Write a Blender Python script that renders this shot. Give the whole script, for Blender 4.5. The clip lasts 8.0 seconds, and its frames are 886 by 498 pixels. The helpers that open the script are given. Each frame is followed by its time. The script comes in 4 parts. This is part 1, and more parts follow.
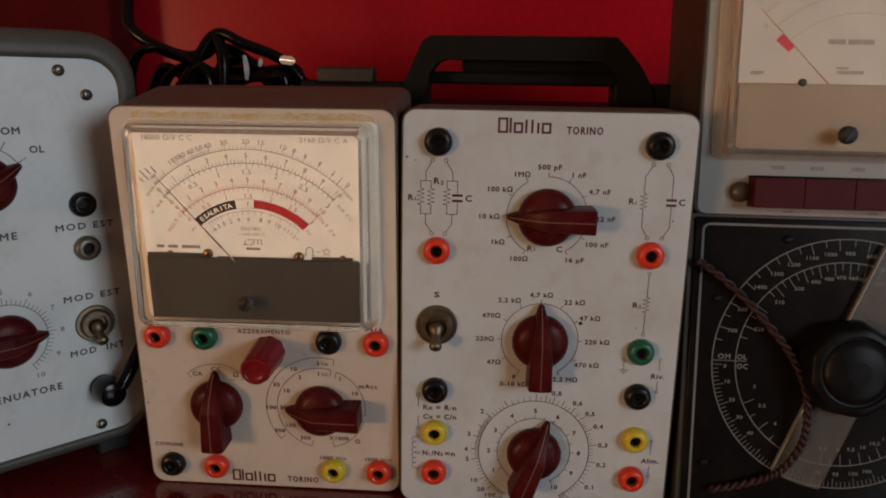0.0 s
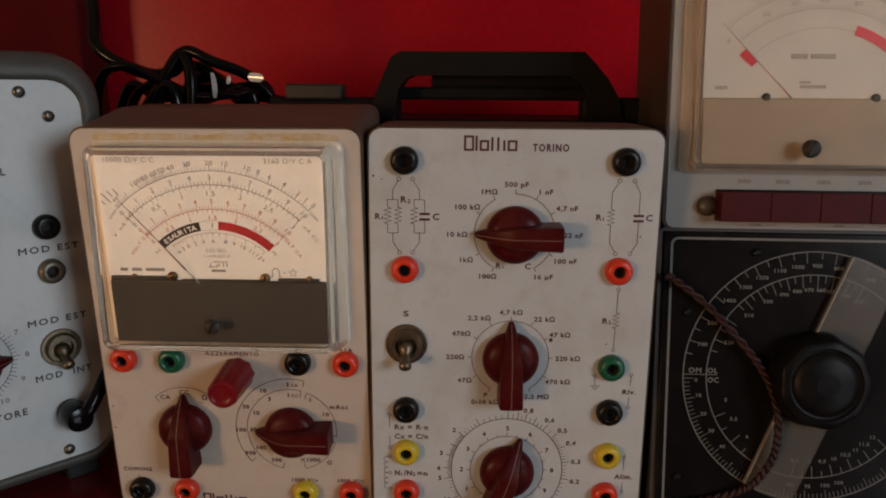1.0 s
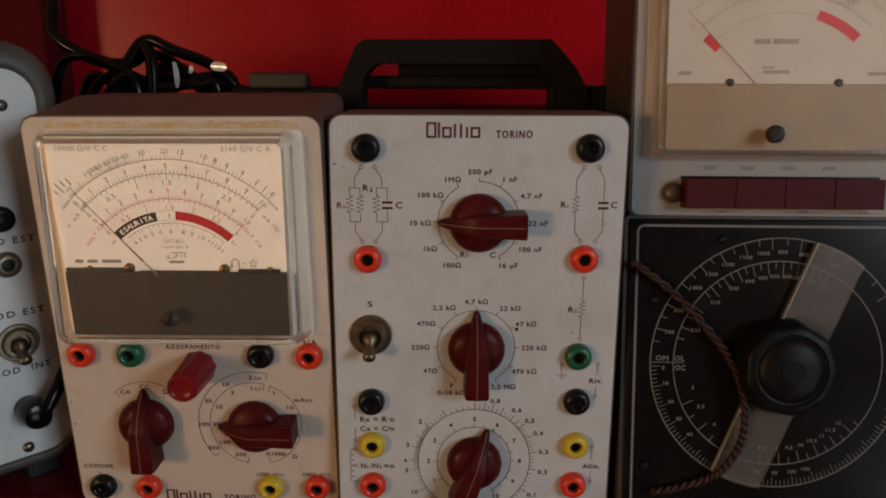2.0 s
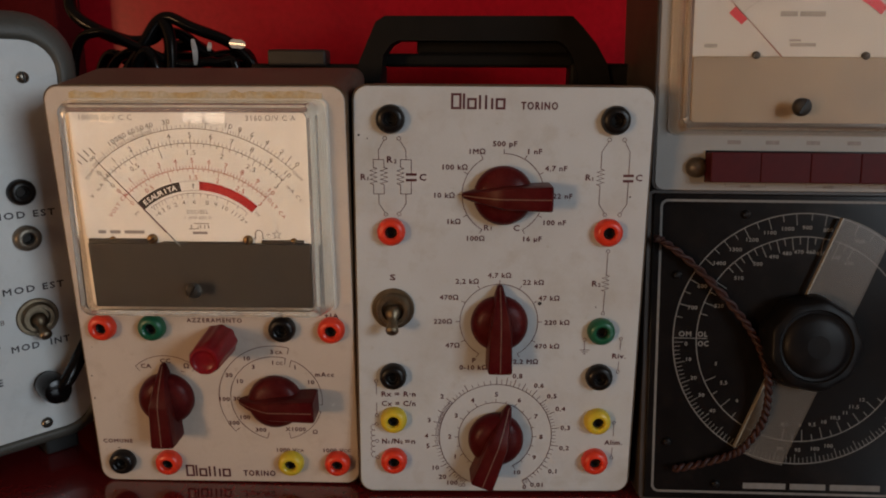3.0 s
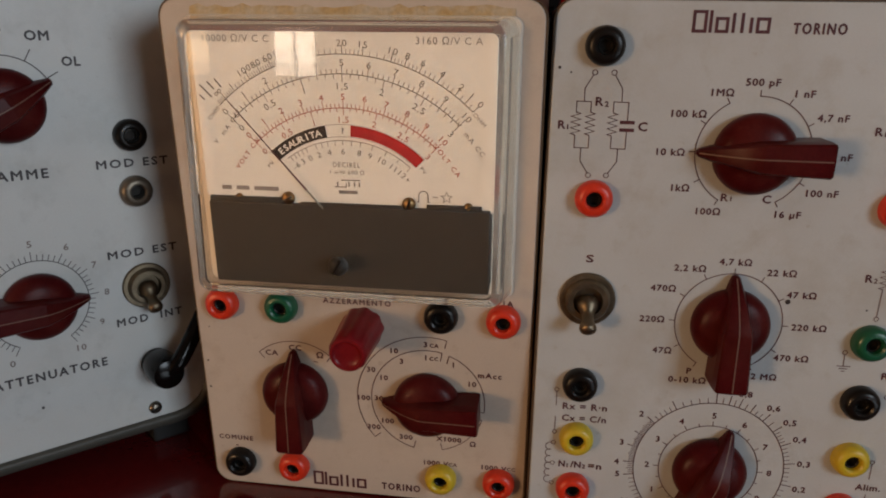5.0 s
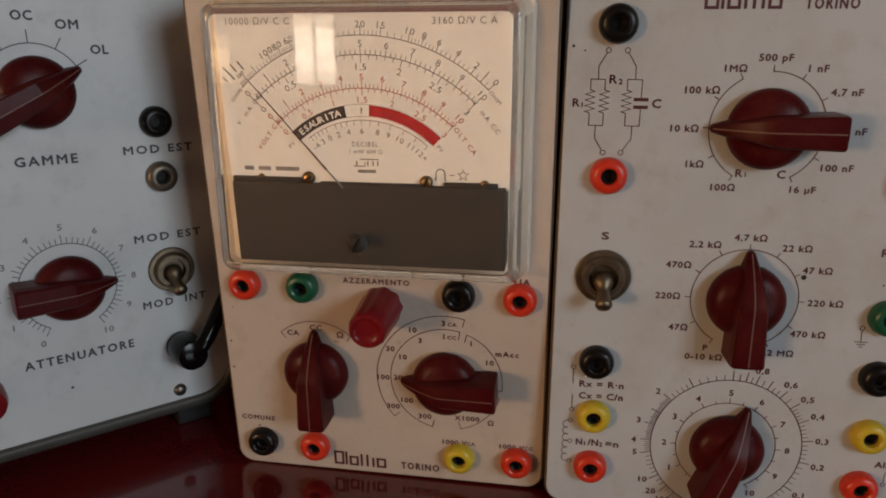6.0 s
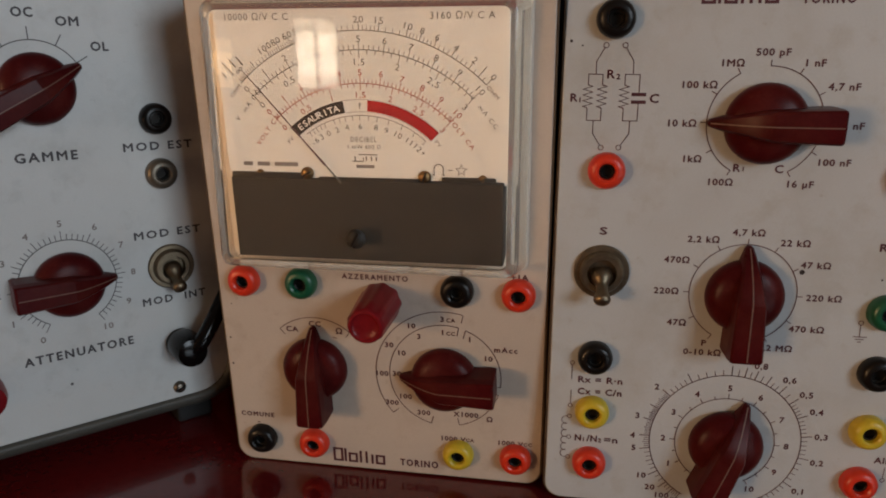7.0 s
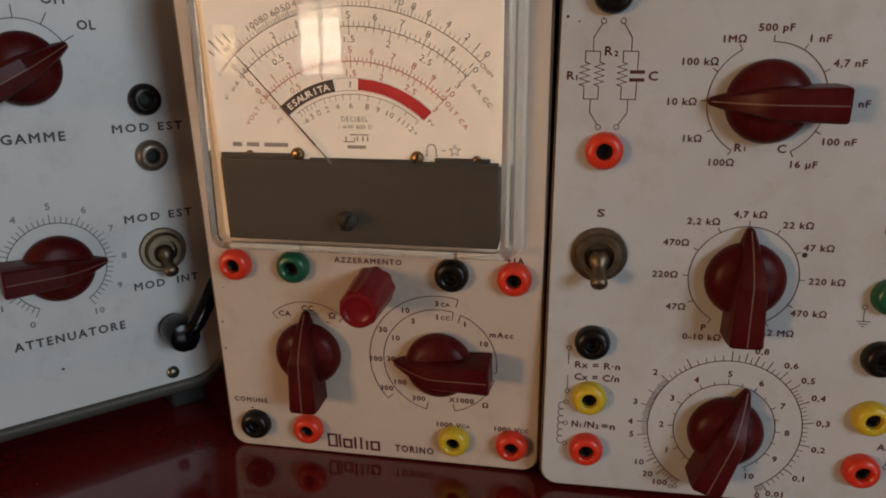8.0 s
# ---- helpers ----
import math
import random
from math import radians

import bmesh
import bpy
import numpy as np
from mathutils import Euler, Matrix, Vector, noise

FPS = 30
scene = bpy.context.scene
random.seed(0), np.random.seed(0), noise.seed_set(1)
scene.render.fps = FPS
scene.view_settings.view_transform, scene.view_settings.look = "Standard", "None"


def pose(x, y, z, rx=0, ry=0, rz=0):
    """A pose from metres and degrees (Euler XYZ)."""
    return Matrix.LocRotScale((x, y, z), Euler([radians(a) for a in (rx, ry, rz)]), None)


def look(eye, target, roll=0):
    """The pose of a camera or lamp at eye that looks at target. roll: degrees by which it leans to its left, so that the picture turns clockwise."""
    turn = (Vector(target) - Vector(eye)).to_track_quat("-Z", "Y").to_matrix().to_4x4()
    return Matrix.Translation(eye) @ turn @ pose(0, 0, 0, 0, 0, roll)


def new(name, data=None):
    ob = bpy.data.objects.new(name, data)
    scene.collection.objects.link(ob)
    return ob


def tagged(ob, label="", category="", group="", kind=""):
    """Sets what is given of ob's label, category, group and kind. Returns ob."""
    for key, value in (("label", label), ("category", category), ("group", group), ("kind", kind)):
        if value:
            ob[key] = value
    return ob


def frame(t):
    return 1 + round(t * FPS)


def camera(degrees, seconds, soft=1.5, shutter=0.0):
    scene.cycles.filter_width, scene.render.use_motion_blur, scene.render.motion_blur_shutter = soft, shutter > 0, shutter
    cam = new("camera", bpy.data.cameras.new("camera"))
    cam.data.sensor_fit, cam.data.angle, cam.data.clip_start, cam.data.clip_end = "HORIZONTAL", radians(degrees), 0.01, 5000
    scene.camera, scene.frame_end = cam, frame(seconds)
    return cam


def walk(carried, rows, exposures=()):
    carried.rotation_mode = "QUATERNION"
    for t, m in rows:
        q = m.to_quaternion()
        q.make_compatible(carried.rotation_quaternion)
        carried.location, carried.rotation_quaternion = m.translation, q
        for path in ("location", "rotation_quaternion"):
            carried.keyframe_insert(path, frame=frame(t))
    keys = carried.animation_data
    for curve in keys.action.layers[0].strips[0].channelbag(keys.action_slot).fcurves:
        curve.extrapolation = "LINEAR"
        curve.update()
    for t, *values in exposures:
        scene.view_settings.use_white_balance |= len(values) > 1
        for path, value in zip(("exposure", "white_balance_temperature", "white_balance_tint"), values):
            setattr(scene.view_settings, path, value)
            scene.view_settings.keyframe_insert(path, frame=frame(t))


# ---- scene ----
cam = camera(63.70, 8.0, 1.9)
PATH = [
    (0, (-0.0082, -0.0026, 0.2010), (-0.2355, 1.9298, -0.2622), 1.01),
    (0.5, (-0.0040, 0.0007, 0.2015), (-0.2094, 1.9393, -0.2454), 0.77),
    (1, (-0.0005, 0.0013, 0.2058), (-0.1911, 1.9419, -0.2390), 0.40),
    (1.5, (0.0080, 0.0040, 0.2000), (-0.1495, 1.9456, -0.2530), 0.22),
    (1.7, (0.0088, 0.0065, 0.2016), (-0.1351, 1.9497, -0.2496), 0.27),
    (2.8, (0.0013, 0.0004, 0.1947), (-0.1525, 1.9415, -0.2656), 0.02),
    (3, (-0.0017, 0.0034, 0.1897), (-0.1495, 1.9458, -0.2636), 0.42),
    (3.5, (-0.0235, 0.0465, 0.1900), (-0.2043, 1.9602, -0.3623), 0.66),
    (4, (-0.0337, 0.0640, 0.1839), (-0.2782, 1.9473, -0.4431), 0.73),
    (4.5, (-0.0500, 0.0744, 0.1766), (-0.3720, 1.9452, -0.4531), 0.95),
    (4.7, (-0.0516, 0.0734, 0.1786), (-0.3931, 1.9489, -0.4263), 0.91),
    (5.8, (-0.0516, 0.0619, 0.1656), (-0.4646, 1.9444, -0.3688), 0.52),
    (6, (-0.0492, 0.0634, 0.1680), (-0.4699, 1.9405, -0.3795), 0.19),
    (6.5, (-0.0496, 0.0641, 0.1668), (-0.4715, 1.9441, -0.3694), 0.18),
    (7, (-0.0478, 0.0625, 0.1652), (-0.4742, 1.9414, -0.3713), 0.12),
    (7.5, (-0.0423, 0.0619, 0.1653), (-0.4728, 1.9381, -0.3775), -0.08),
    (8, (-0.0451, 0.0680, 0.1624), (-0.4830, 1.9338, -0.4094), -0.03),
]
EXPOSURES = [(0.0, 0.0), (8.0, 0.0)]
walk(cam, [(t, look(eye, target, roll)) for t, eye, target, roll in PATH], EXPOSURES)

# ---- world and light ----
world = bpy.data.worlds.new("world")
scene.world = world
world.use_nodes = True
sky = world.node_tree.nodes.new("ShaderNodeTexSky")
sky.sky_type, sky.sun_disc = "NISHITA", False
sky.sun_elevation, sky.sun_rotation = radians(12), radians(200)
world.node_tree.links.new(sky.outputs[0], world.node_tree.nodes["Background"].inputs[0])
world.node_tree.nodes["Background"].inputs[1].default_value = 0.05


def window_lamp(name, eye, target, width, height, power, colour):
    data = bpy.data.lights.new(name, "AREA")
    data.shape, data.size, data.size_y, data.energy, data.color = "RECTANGLE", width, height, power, colour
    ob = new(name, data)
    ob.matrix_world = look(eye, target)
    return ob


# the room: its walls, floor and ceiling
RX0, RX1, RY0, RY1, FLOOR, CEIL = -5.0, 1.5, -4.6, 0.66, -0.75, 1.9
# warm evening daylight in two narrow windows behind the camera, cool daylight in a wide one at the side
# each window: from, to, sill, head
# the third is added: unseen, wide and orange, carrying most of the warm light
WARM_PANES = [(-1.74, -1.42, -0.11, 0.30), (-2.40, -2.20, -0.11, 0.16), (-4.62, -3.32, -0.21, 0.95)]
COOL_SPAN = (-1.7, -0.65, 0.3, 1.0)
for (a, b, low, high), power, tint in zip(WARM_PANES, (2.6, 0.2, 140), ((1.0, 0.94, 0.86), (1.0, 0.94, 0.86), (1.0, 0.58, 0.29))):
    window_lamp("window_light_warm", ((a + b) / 2, RY0 - 0.09, (low + high) / 2), ((a + b) / 2, 0, (low + high) / 2), b - a, high - low, power, tint)
window_lamp("window_light_cool", (RX1 + 0.09, (COOL_SPAN[0] + COOL_SPAN[1]) / 2, 0.65), (0, (COOL_SPAN[0] + COOL_SPAN[1]) / 2, 0.65), 1.05, 0.7, 26, (0.76, 0.87, 0.97))

# ---- materials ----
MM = 0.001


def mat(name, colour, rough=0.5, metal=0.0, vary=0.12, scale=60, bump=0.0, fine=900, stain=None, coat=0.0, spec=0.5, rvary=0.15, trans=0.0, dirt=None):
    """A surface with variation at two scales: slow stains and fine grain."""
    m = bpy.data.materials.new(name)
    m.use_nodes = True
    n, l = m.node_tree.nodes, m.node_tree.links
    b = n["Principled BSDF"]
    tc = n.new("ShaderNodeTexCoord")
    slow, fast = n.new("ShaderNodeTexNoise"), n.new("ShaderNodeTexNoise")
    slow.inputs["Scale"].default_value, slow.inputs["Detail"].default_value = scale, 6
    fast.inputs["Scale"].default_value, fast.inputs["Detail"].default_value = fine, 3
    for t in (slow, fast):
        l.new(tc.outputs["Object"], t.inputs["Vector"])
    ramp = n.new("ShaderNodeValToRGB")
    ramp.color_ramp.elements[0].position, ramp.color_ramp.elements[1].position = 0.3, 0.7
    dark = stain or tuple(c * (1 - vary) for c in colour)
    ramp.color_ramp.elements[0].color = (*dark, 1)
    ramp.color_ramp.elements[1].color = (*colour, 1)
    l.new(slow.outputs[0], ramp.inputs[0])
    mix = n.new("ShaderNodeMix")
    mix.data_type, mix.blend_type = "RGBA", "MULTIPLY"
    mix.inputs["Factor"].default_value = 1.0
    grain = n.new("ShaderNodeMapRange")
    grain.inputs["From Min"].default_value, grain.inputs["From Max"].default_value = 0.3, 0.7
    grain.inputs["To Min"].default_value, grain.inputs["To Max"].default_value = 1 - vary * 0.5, 1.0
    l.new(fast.outputs[0], grain.inputs[0])
    l.new(ramp.outputs[0], mix.inputs["A"])
    l.new(grain.outputs[0], mix.inputs["B"])
    colour_out = mix.outputs["Result"]
    if dirt:
        # grime in patches, and sparse small specks
        for scale_, low, high, amount in ((26, 0.5, 0.76, 0.7), (75, 0.55, 0.72, 0.45), (210, 0.64, 0.73, 0.65)):
            patch, cut, over = n.new("ShaderNodeTexNoise"), n.new("ShaderNodeMapRange"), n.new("ShaderNodeMix")
            patch.inputs["Scale"].default_value, patch.inputs["Detail"].default_value, patch.inputs["Roughness"].default_value = scale_, 8, 0.65
            l.new(tc.outputs["Object"], patch.inputs["Vector"])
            cut.inputs["From Min"].default_value, cut.inputs["From Max"].default_value, cut.inputs["To Max"].default_value = low, high, amount
            l.new(patch.outputs[0], cut.inputs[0])
            over.data_type = "RGBA"
            l.new(cut.outputs[0], over.inputs["Factor"])
            l.new(colour_out, over.inputs["A"])
            over.inputs["B"].default_value = (*dirt, 1)
            colour_out = over.outputs["Result"]
    l.new(colour_out, b.inputs["Base Color"])
    rr = n.new("ShaderNodeMapRange")
    rr.inputs["To Min"].default_value, rr.inputs["To Max"].default_value = rough * (1 - rvary), min(1, rough * (1 + rvary))
    l.new(slow.outputs[0], rr.inputs[0])
    l.new(rr.outputs[0], b.inputs["Roughness"])
    b.inputs["Metallic"].default_value = metal
    b.inputs["Specular IOR Level"].default_value = spec
    b.inputs["Coat Weight"].default_value = coat
    b.inputs["Coat Roughness"].default_value = 0.06
    b.inputs["Transmission Weight"].default_value = trans
    if bump:
        bn = n.new("ShaderNodeBump")
        bn.inputs["Strength"].default_value, bn.inputs["Distance"].default_value = bump, 0.0004
        l.new(fast.outputs[0], bn.inputs["Height"])
        l.new(bn.outputs[0], b.inputs["Normal"])
    return m


def clear(name, tint, rough=0.02):
    m = mat(name, tint, rough, vary=0.04, trans=1.0)
    m.node_tree.nodes["Principled BSDF"].inputs["IOR"].default_value = 1.45
    return m


PANEL = mat("grey_enamel_panel", (0.555, 0.585, 0.59), 0.42, vary=0.08, scale=35, fine=1500, bump=0.05, stain=(0.52, 0.535, 0.53), dirt=(0.41, 0.39, 0.34))
# slightly yellowed grey, with the warm light's tint also put into the colour
PANEL_WARM = mat("warm_lit_yellowed_panel", (0.63, 0.545, 0.455), 0.42, vary=0.1, scale=28, fine=1500, bump=0.05, stain=(0.55, 0.475, 0.40), dirt=(0.42, 0.33, 0.25))
# pushbutton tester's panel and scale: darker copies, its dimmer light put into the colour
PANEL_DIMMED = mat("dimmed_grey_panel", (0.31, 0.30, 0.28), 0.5, vary=0.1, scale=30, fine=1500, dirt=(0.28, 0.25, 0.21))
SCALE_DIMMED = mat("dimmed_cream_scale", (0.37, 0.325, 0.28), 0.55, vary=0.06, scale=60, fine=1500)
INK_SCALE = mat("scale_ink", (0.27, 0.225, 0.20), 0.6, vary=0.3, scale=300)
PANEL_BLUE = mat("pale_blue_panel", (0.68, 0.70, 0.685), 0.42, vary=0.08, scale=30, fine=1500, bump=0.04, dirt=(0.45, 0.46, 0.44))
BLACK_PANEL = mat("black_enamel_panel", (0.009, 0.008, 0.008), 0.22, vary=0.3, scale=40, fine=1500, spec=0.16, dirt=(0.022, 0.017, 0.015))
CASE_BROWN = mat("brown_grey_case", (0.13, 0.078, 0.055), 0.55, vary=0.3, scale=70, fine=1800, bump=0.3)
LIP = mat("yellowed_edge", (0.135, 0.085, 0.045), 0.5, vary=0.5, scale=160)
CASE_GREY = mat("grey_green_hammered", (0.088, 0.084, 0.070), 0.5, vary=0.25, scale=60, fine=1300, bump=0.4)
CASE_DARK = mat("dark_brown_case", (0.055, 0.042, 0.034), 0.5, vary=0.3, scale=70, fine=1500, bump=0.2)
CLASP = mat("dull_dark_metal", (0.026, 0.022, 0.019), 0.45, metal=0.3, vary=0.3, scale=120)
MAROON_BOX = mat("dark_maroon_box", (0.10, 0.007, 0.009), 0.85, vary=0.4, scale=12, fine=300, spec=0.05)
CASE_BLACK = mat("black_leatherette", (0.007, 0.006, 0.005), 0.55, vary=0.4, scale=90, fine=1600, bump=0.3, spec=0.14)
INK = mat("maroon_ink", (0.105, 0.022, 0.030), 0.6, vary=0.3, scale=300)
INK_GREY = mat("grey_ink", (0.075, 0.07, 0.075), 0.6, vary=0.3, scale=300)
INK_PALE = mat("faded_red_ink", (0.50, 0.17, 0.14), 0.6, vary=0.2, scale=300)
INK_FAINT = mat("faded_grey_ink", (0.26, 0.22, 0.20), 0.6, vary=0.25, scale=300)
INK_WORN = mat("worn_pale_ink", (0.25, 0.21, 0.18), 0.6, vary=0.25, scale=300)
NEEDLE_WORN = mat("worn_pink_needle", (0.30, 0.15, 0.12), 0.5, vary=0.2, scale=300)
CURSOR_EDGE = mat("cream_cursor_edge", (0.30, 0.27, 0.21), 0.4, vary=0.25, scale=200)
INK_WHITE = mat("white_ink", (0.205, 0.195, 0.18), 0.6, vary=0.25, scale=300)
KNOB = mat("maroon_bakelite", (0.088, 0.007, 0.008), 0.33, vary=0.4, scale=90, fine=1200, spec=0.1, rvary=0.4, dirt=(0.10, 0.022, 0.016))
KNOB_LINE = mat("cream_line", (0.20, 0.10, 0.07), 0.5, vary=0.3, scale=400)
RED_KNOB = mat("red_plastic_knob", (0.25, 0.012, 0.017), 0.3, vary=0.3, scale=120, spec=0.22)
BLACK_KNOB = mat("black_bakelite", (0.009, 0.0085, 0.009), 0.42, vary=0.4, scale=120, spec=0.12, dirt=(0.016, 0.013, 0.012))
JACK = {
    "red": mat("red_jack_plastic", (0.76, 0.045, 0.016), 0.33, vary=0.15, scale=200),
    "black": mat("black_jack_plastic", (0.010, 0.008, 0.007), 0.32, vary=0.3, scale=200, spec=0.28),
    "green": mat("green_jack_plastic", (0.012, 0.115, 0.055), 0.33, vary=0.2, scale=200),
    "yellow": mat("yellow_jack_plastic", (0.68, 0.50, 0.03), 0.35, vary=0.15, scale=200),
    "grey": mat("tarnished_brass_jack", (0.20, 0.17, 0.13), 0.4, metal=0.6, vary=0.3, scale=200),
}
HOLE = mat("dark_socket", (0.02, 0.018, 0.016), 0.4, metal=0.5, vary=0.2)
NICKEL = mat("worn_nickel", (0.27, 0.215, 0.145), 0.45, metal=1.0, vary=0.35, scale=250, fine=2500, bump=0.1)
STEEL = mat("dull_steel_screw", (0.22, 0.195, 0.16), 0.38, metal=1.0, vary=0.3, scale=300)
BRASS = mat("brass_screw", (0.26, 0.16, 0.075), 0.35, metal=1.0, vary=0.3, scale=300)
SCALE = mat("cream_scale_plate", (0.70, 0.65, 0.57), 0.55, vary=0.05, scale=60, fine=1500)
BAND = mat("dark_brown_mask", (0.026, 0.021, 0.015), 0.65, vary=0.15, scale=60)
BAND_TAN = mat("tan_mask", (0.20, 0.135, 0.074), 0.5, vary=0.12, scale=60)
COVER = clear("clear_plastic", (0.97, 0.955, 0.92), 0.026)
COVER_RIM = mat("milky_plastic_rim", (0.80, 0.75, 0.68), 0.16, vary=0.08, scale=80, trans=0.92)
ARM = mat("milky_cursor_plastic", (0.17, 0.152, 0.13), 0.28, vary=0.12, scale=80, fine=900)
ARM.node_tree.nodes["Principled BSDF"].inputs["Alpha"].default_value = 0.38
RED_ARC = mat("red_scale_band", (0.42, 0.010, 0.014), 0.5, vary=0.1, scale=300)
DARK_ARC = mat("black_scale_band", (0.035, 0.025, 0.022), 0.5, vary=0.1, scale=300)
TABLE = mat("dark_red_lacquer", (0.16, 0.011, 0.012), 0.12, vary=0.35, scale=9, fine=300, coat=0.4)
RED_WALL = mat("red_gloss_board", (0.44, 0.006, 0.016), 0.3, vary=0.4, scale=4, fine=200, spec=0.11, rvary=0.3)
PLASTER = mat("warm_plaster", (0.42, 0.36, 0.30), 0.85, vary=0.1, scale=3, fine=120, bump=0.2)
WOOD = mat("brown_floor_boards", (0.16, 0.09, 0.05), 0.45, vary=0.3, scale=5, fine=60)
# white of the slivers that stand for glints among the cables
GLINT = mat("white_cable_glint", (0.72, 0.70, 0.66), 0.16, coat=0.6, vary=0.35, scale=180)
# amber of the cover's yellowed top wall, its golden glow painted in
LIP_GLOW = mat("yellowed_lip_glow", (0.52, 0.33, 0.11), 0.45, vary=0.45, scale=170, fine=900, bump=0.3, stain=(0.57, 0.50, 0.38))
WHITE_PAINT = mat("white_window_paint", (0.7, 0.68, 0.64), 0.4, vary=0.08, scale=20)
CABLE = mat("black_cable", (0.004, 0.0035, 0.0035), 0.2, vary=0.3, scale=200, spec=0.22)
CORD = mat("red_brown_twisted_cord", (0.046, 0.010, 0.006), 0.6, vary=0.5, scale=350, fine=2500, bump=0.5)
BUTTON = mat("dark_red_key", (0.075, 0.010, 0.012), 0.5, vary=0.2, scale=150, spec=0.12)
RUBBER = mat("black_rubber", (0.015, 0.015, 0.015), 0.7, vary=0.2)
AMBER = mat("amber_lens", (0.10, 0.075, 0.05), 0.35, vary=0.3, scale=200)

# ---- mesh helpers (numbers in millimetres, x right, z up, front at y = 0 facing -y) ----


def part(name, bm, material, parent=None, label="", m=None, angle=38, mesh=None, flat=60):
    if mesh is None:
        mesh = bpy.data.meshes.new(name)
        bm.to_mesh(mesh)
        bm.free()
        mesh.materials.append(material)
        mesh.shade_smooth()
        mesh.set_sharp_from_angle(angle=radians(angle))
        for p in mesh.polygons:
            if p.area > flat * MM * MM:
                p.use_smooth = False
    ob = new(name, mesh)
    ob.parent = parent
    if m is not None:
        ob.matrix_basis = m
    if label:
        ob["label"] = label
    return ob


def thing(name, m, label, category, group="", kind=""):
    ob = new(name)
    ob.empty_display_size = 0.01
    ob.matrix_basis = m
    return tagged(ob, label, category, group, kind)


def spot(x, z, d=0.0, turn=0.0):
    """A place on a front panel: millimetres right, up and out, and a turn anticlockwise as seen from the front."""
    return pose(x * MM, -d * MM, z * MM, 0, -turn, 0)


def rbox(x0, x1, y0, y1, z0, z1, r=0.5, seg=2, bm=None):
    bm = bm or bmesh.new()
    vs = bmesh.ops.create_cube(bm, size=1)["verts"]
    for v in vs:
        v.co = Vector(((x0 if v.co.x < 0 else x1), (y0 if v.co.y < 0 else y1), (z0 if v.co.z < 0 else z1))) * MM
    if r:
        es = list({e for v in vs for e in v.link_edges})
        bmesh.ops.bevel(bm, geom=es, offset=r * MM, segments=seg, affect="EDGES", profile=0.5, clamp_overlap=True)
    return bm


def outline(x0, x1, z0, z1, r, seg=6):
    """A rectangle with round corners, anticlockwise."""
    pts = []
    for cx, cz, a in ((x1 - r, z1 - r, 0), (x0 + r, z1 - r, 90), (x0 + r, z0 + r, 180), (x1 - r, z0 + r, 270)):
        for i in range(seg + 1):
            t = radians(a + 90 * i / seg)
            pts.append((cx + r * math.cos(t), cz + r * math.sin(t)))
    return pts


def loft(rings, cap0=True, cap1=True, bm=None, close=True):
    """Joins rings of points (x, y, z in mm), all of one length."""
    bm = bm or bmesh.new()
    made = [[bm.verts.new(Vector(p) * MM) for p in ring] for ring in rings]
    n = len(made[0])
    for a, b in zip(made, made[1:]):
        for i in range(n if close else n - 1):
            bm.faces.new((a[i], a[(i + 1) % n], b[(i + 1) % n], b[i]))
    if cap0:
        bm.faces.new(made[0][::-1])
    if cap1:
        bm.faces.new(made[-1])
    bmesh.ops.recalc_face_normals(bm, faces=bm.faces)
    return bm


def plate(x0, x1, z0, z1, r, d0, d1, edge=0.4):
    """A flat plate with round corners from depth d0 (back) to d1 (front), its front edge eased."""
    return loft([[(x, -d0, z) for x, z in outline(x0, x1, z0, z1, r)],
                 [(x, -(d1 - edge), z) for x, z in outline(x0, x1, z0, z1, r)],
                 [(x, -(d1 - edge * 0.3), z) for x, z in outline(x0 + edge * 0.3, x1 - edge * 0.3, z0 + edge * 0.3, z1 - edge * 0.3, r)],
                 [(x, -d1, z) for x, z in outline(x0 + edge, x1 - edge, z0 + edge, z1 - edge, max(r - edge, 0.1))]])


def lathe(profile, seg=28, x=0.0, z=0.0, lobes=0, depth=0.0, bm=None, lobe_from=0.0):
    """Turns (radius, depth out of the panel) pairs round an axis that points out of the panel."""
    rings = []
    for r, d in profile:
        ring = []
        for i in range(seg):
            a = 2 * math.pi * i / seg
            rr = max(r, 0.001) * (1 + (depth * math.cos(lobes * a) if lobes and r >= lobe_from else 0))
            ring.append((x + rr * math.cos(a), -d, z + rr * math.sin(a)))
        rings.append(ring)
    return loft(rings, bm=bm)


def tube(points, radius, seg=8, smooth=8, bm=None):
    """A round cable along a smooth line through points (metres); radius in metres."""
    bm = bm or bmesh.new()
    ps = [Vector(p) for p in points]
    line = []
    for i in range(len(ps) - 1):
        a, b, c, d = ps[max(i - 1, 0)], ps[i], ps[i + 1], ps[min(i + 2, len(ps) - 1)]
        for k in range(smooth):
            t = k / smooth
            line.append(0.5 * (2 * b + (c - a) * t + (2 * a - 5 * b + 4 * c - d) * t * t + (3 * b - a - 3 * c + d) * t ** 3))
    line.append(ps[-1])
    rings, side = [], Vector((0.3, 0.2, 1))
    for i, p in enumerate(line):
        way = (line[min(i + 1, len(line) - 1)] - line[max(i - 1, 0)]).normalized()
        side = (side - way * side.dot(way)).normalized()
        up = way.cross(side)
        rings.append([(p + (side * math.cos(2 * math.pi * k / seg) + up * math.sin(2 * math.pi * k / seg)) * radius) / MM for k in range(seg)])
    return loft(rings, bm=bm)


# ---- printing: letters, lines and arcs, a hair above the surface ----
GLYPHS = {}
TEXT_WIDE = 1.12


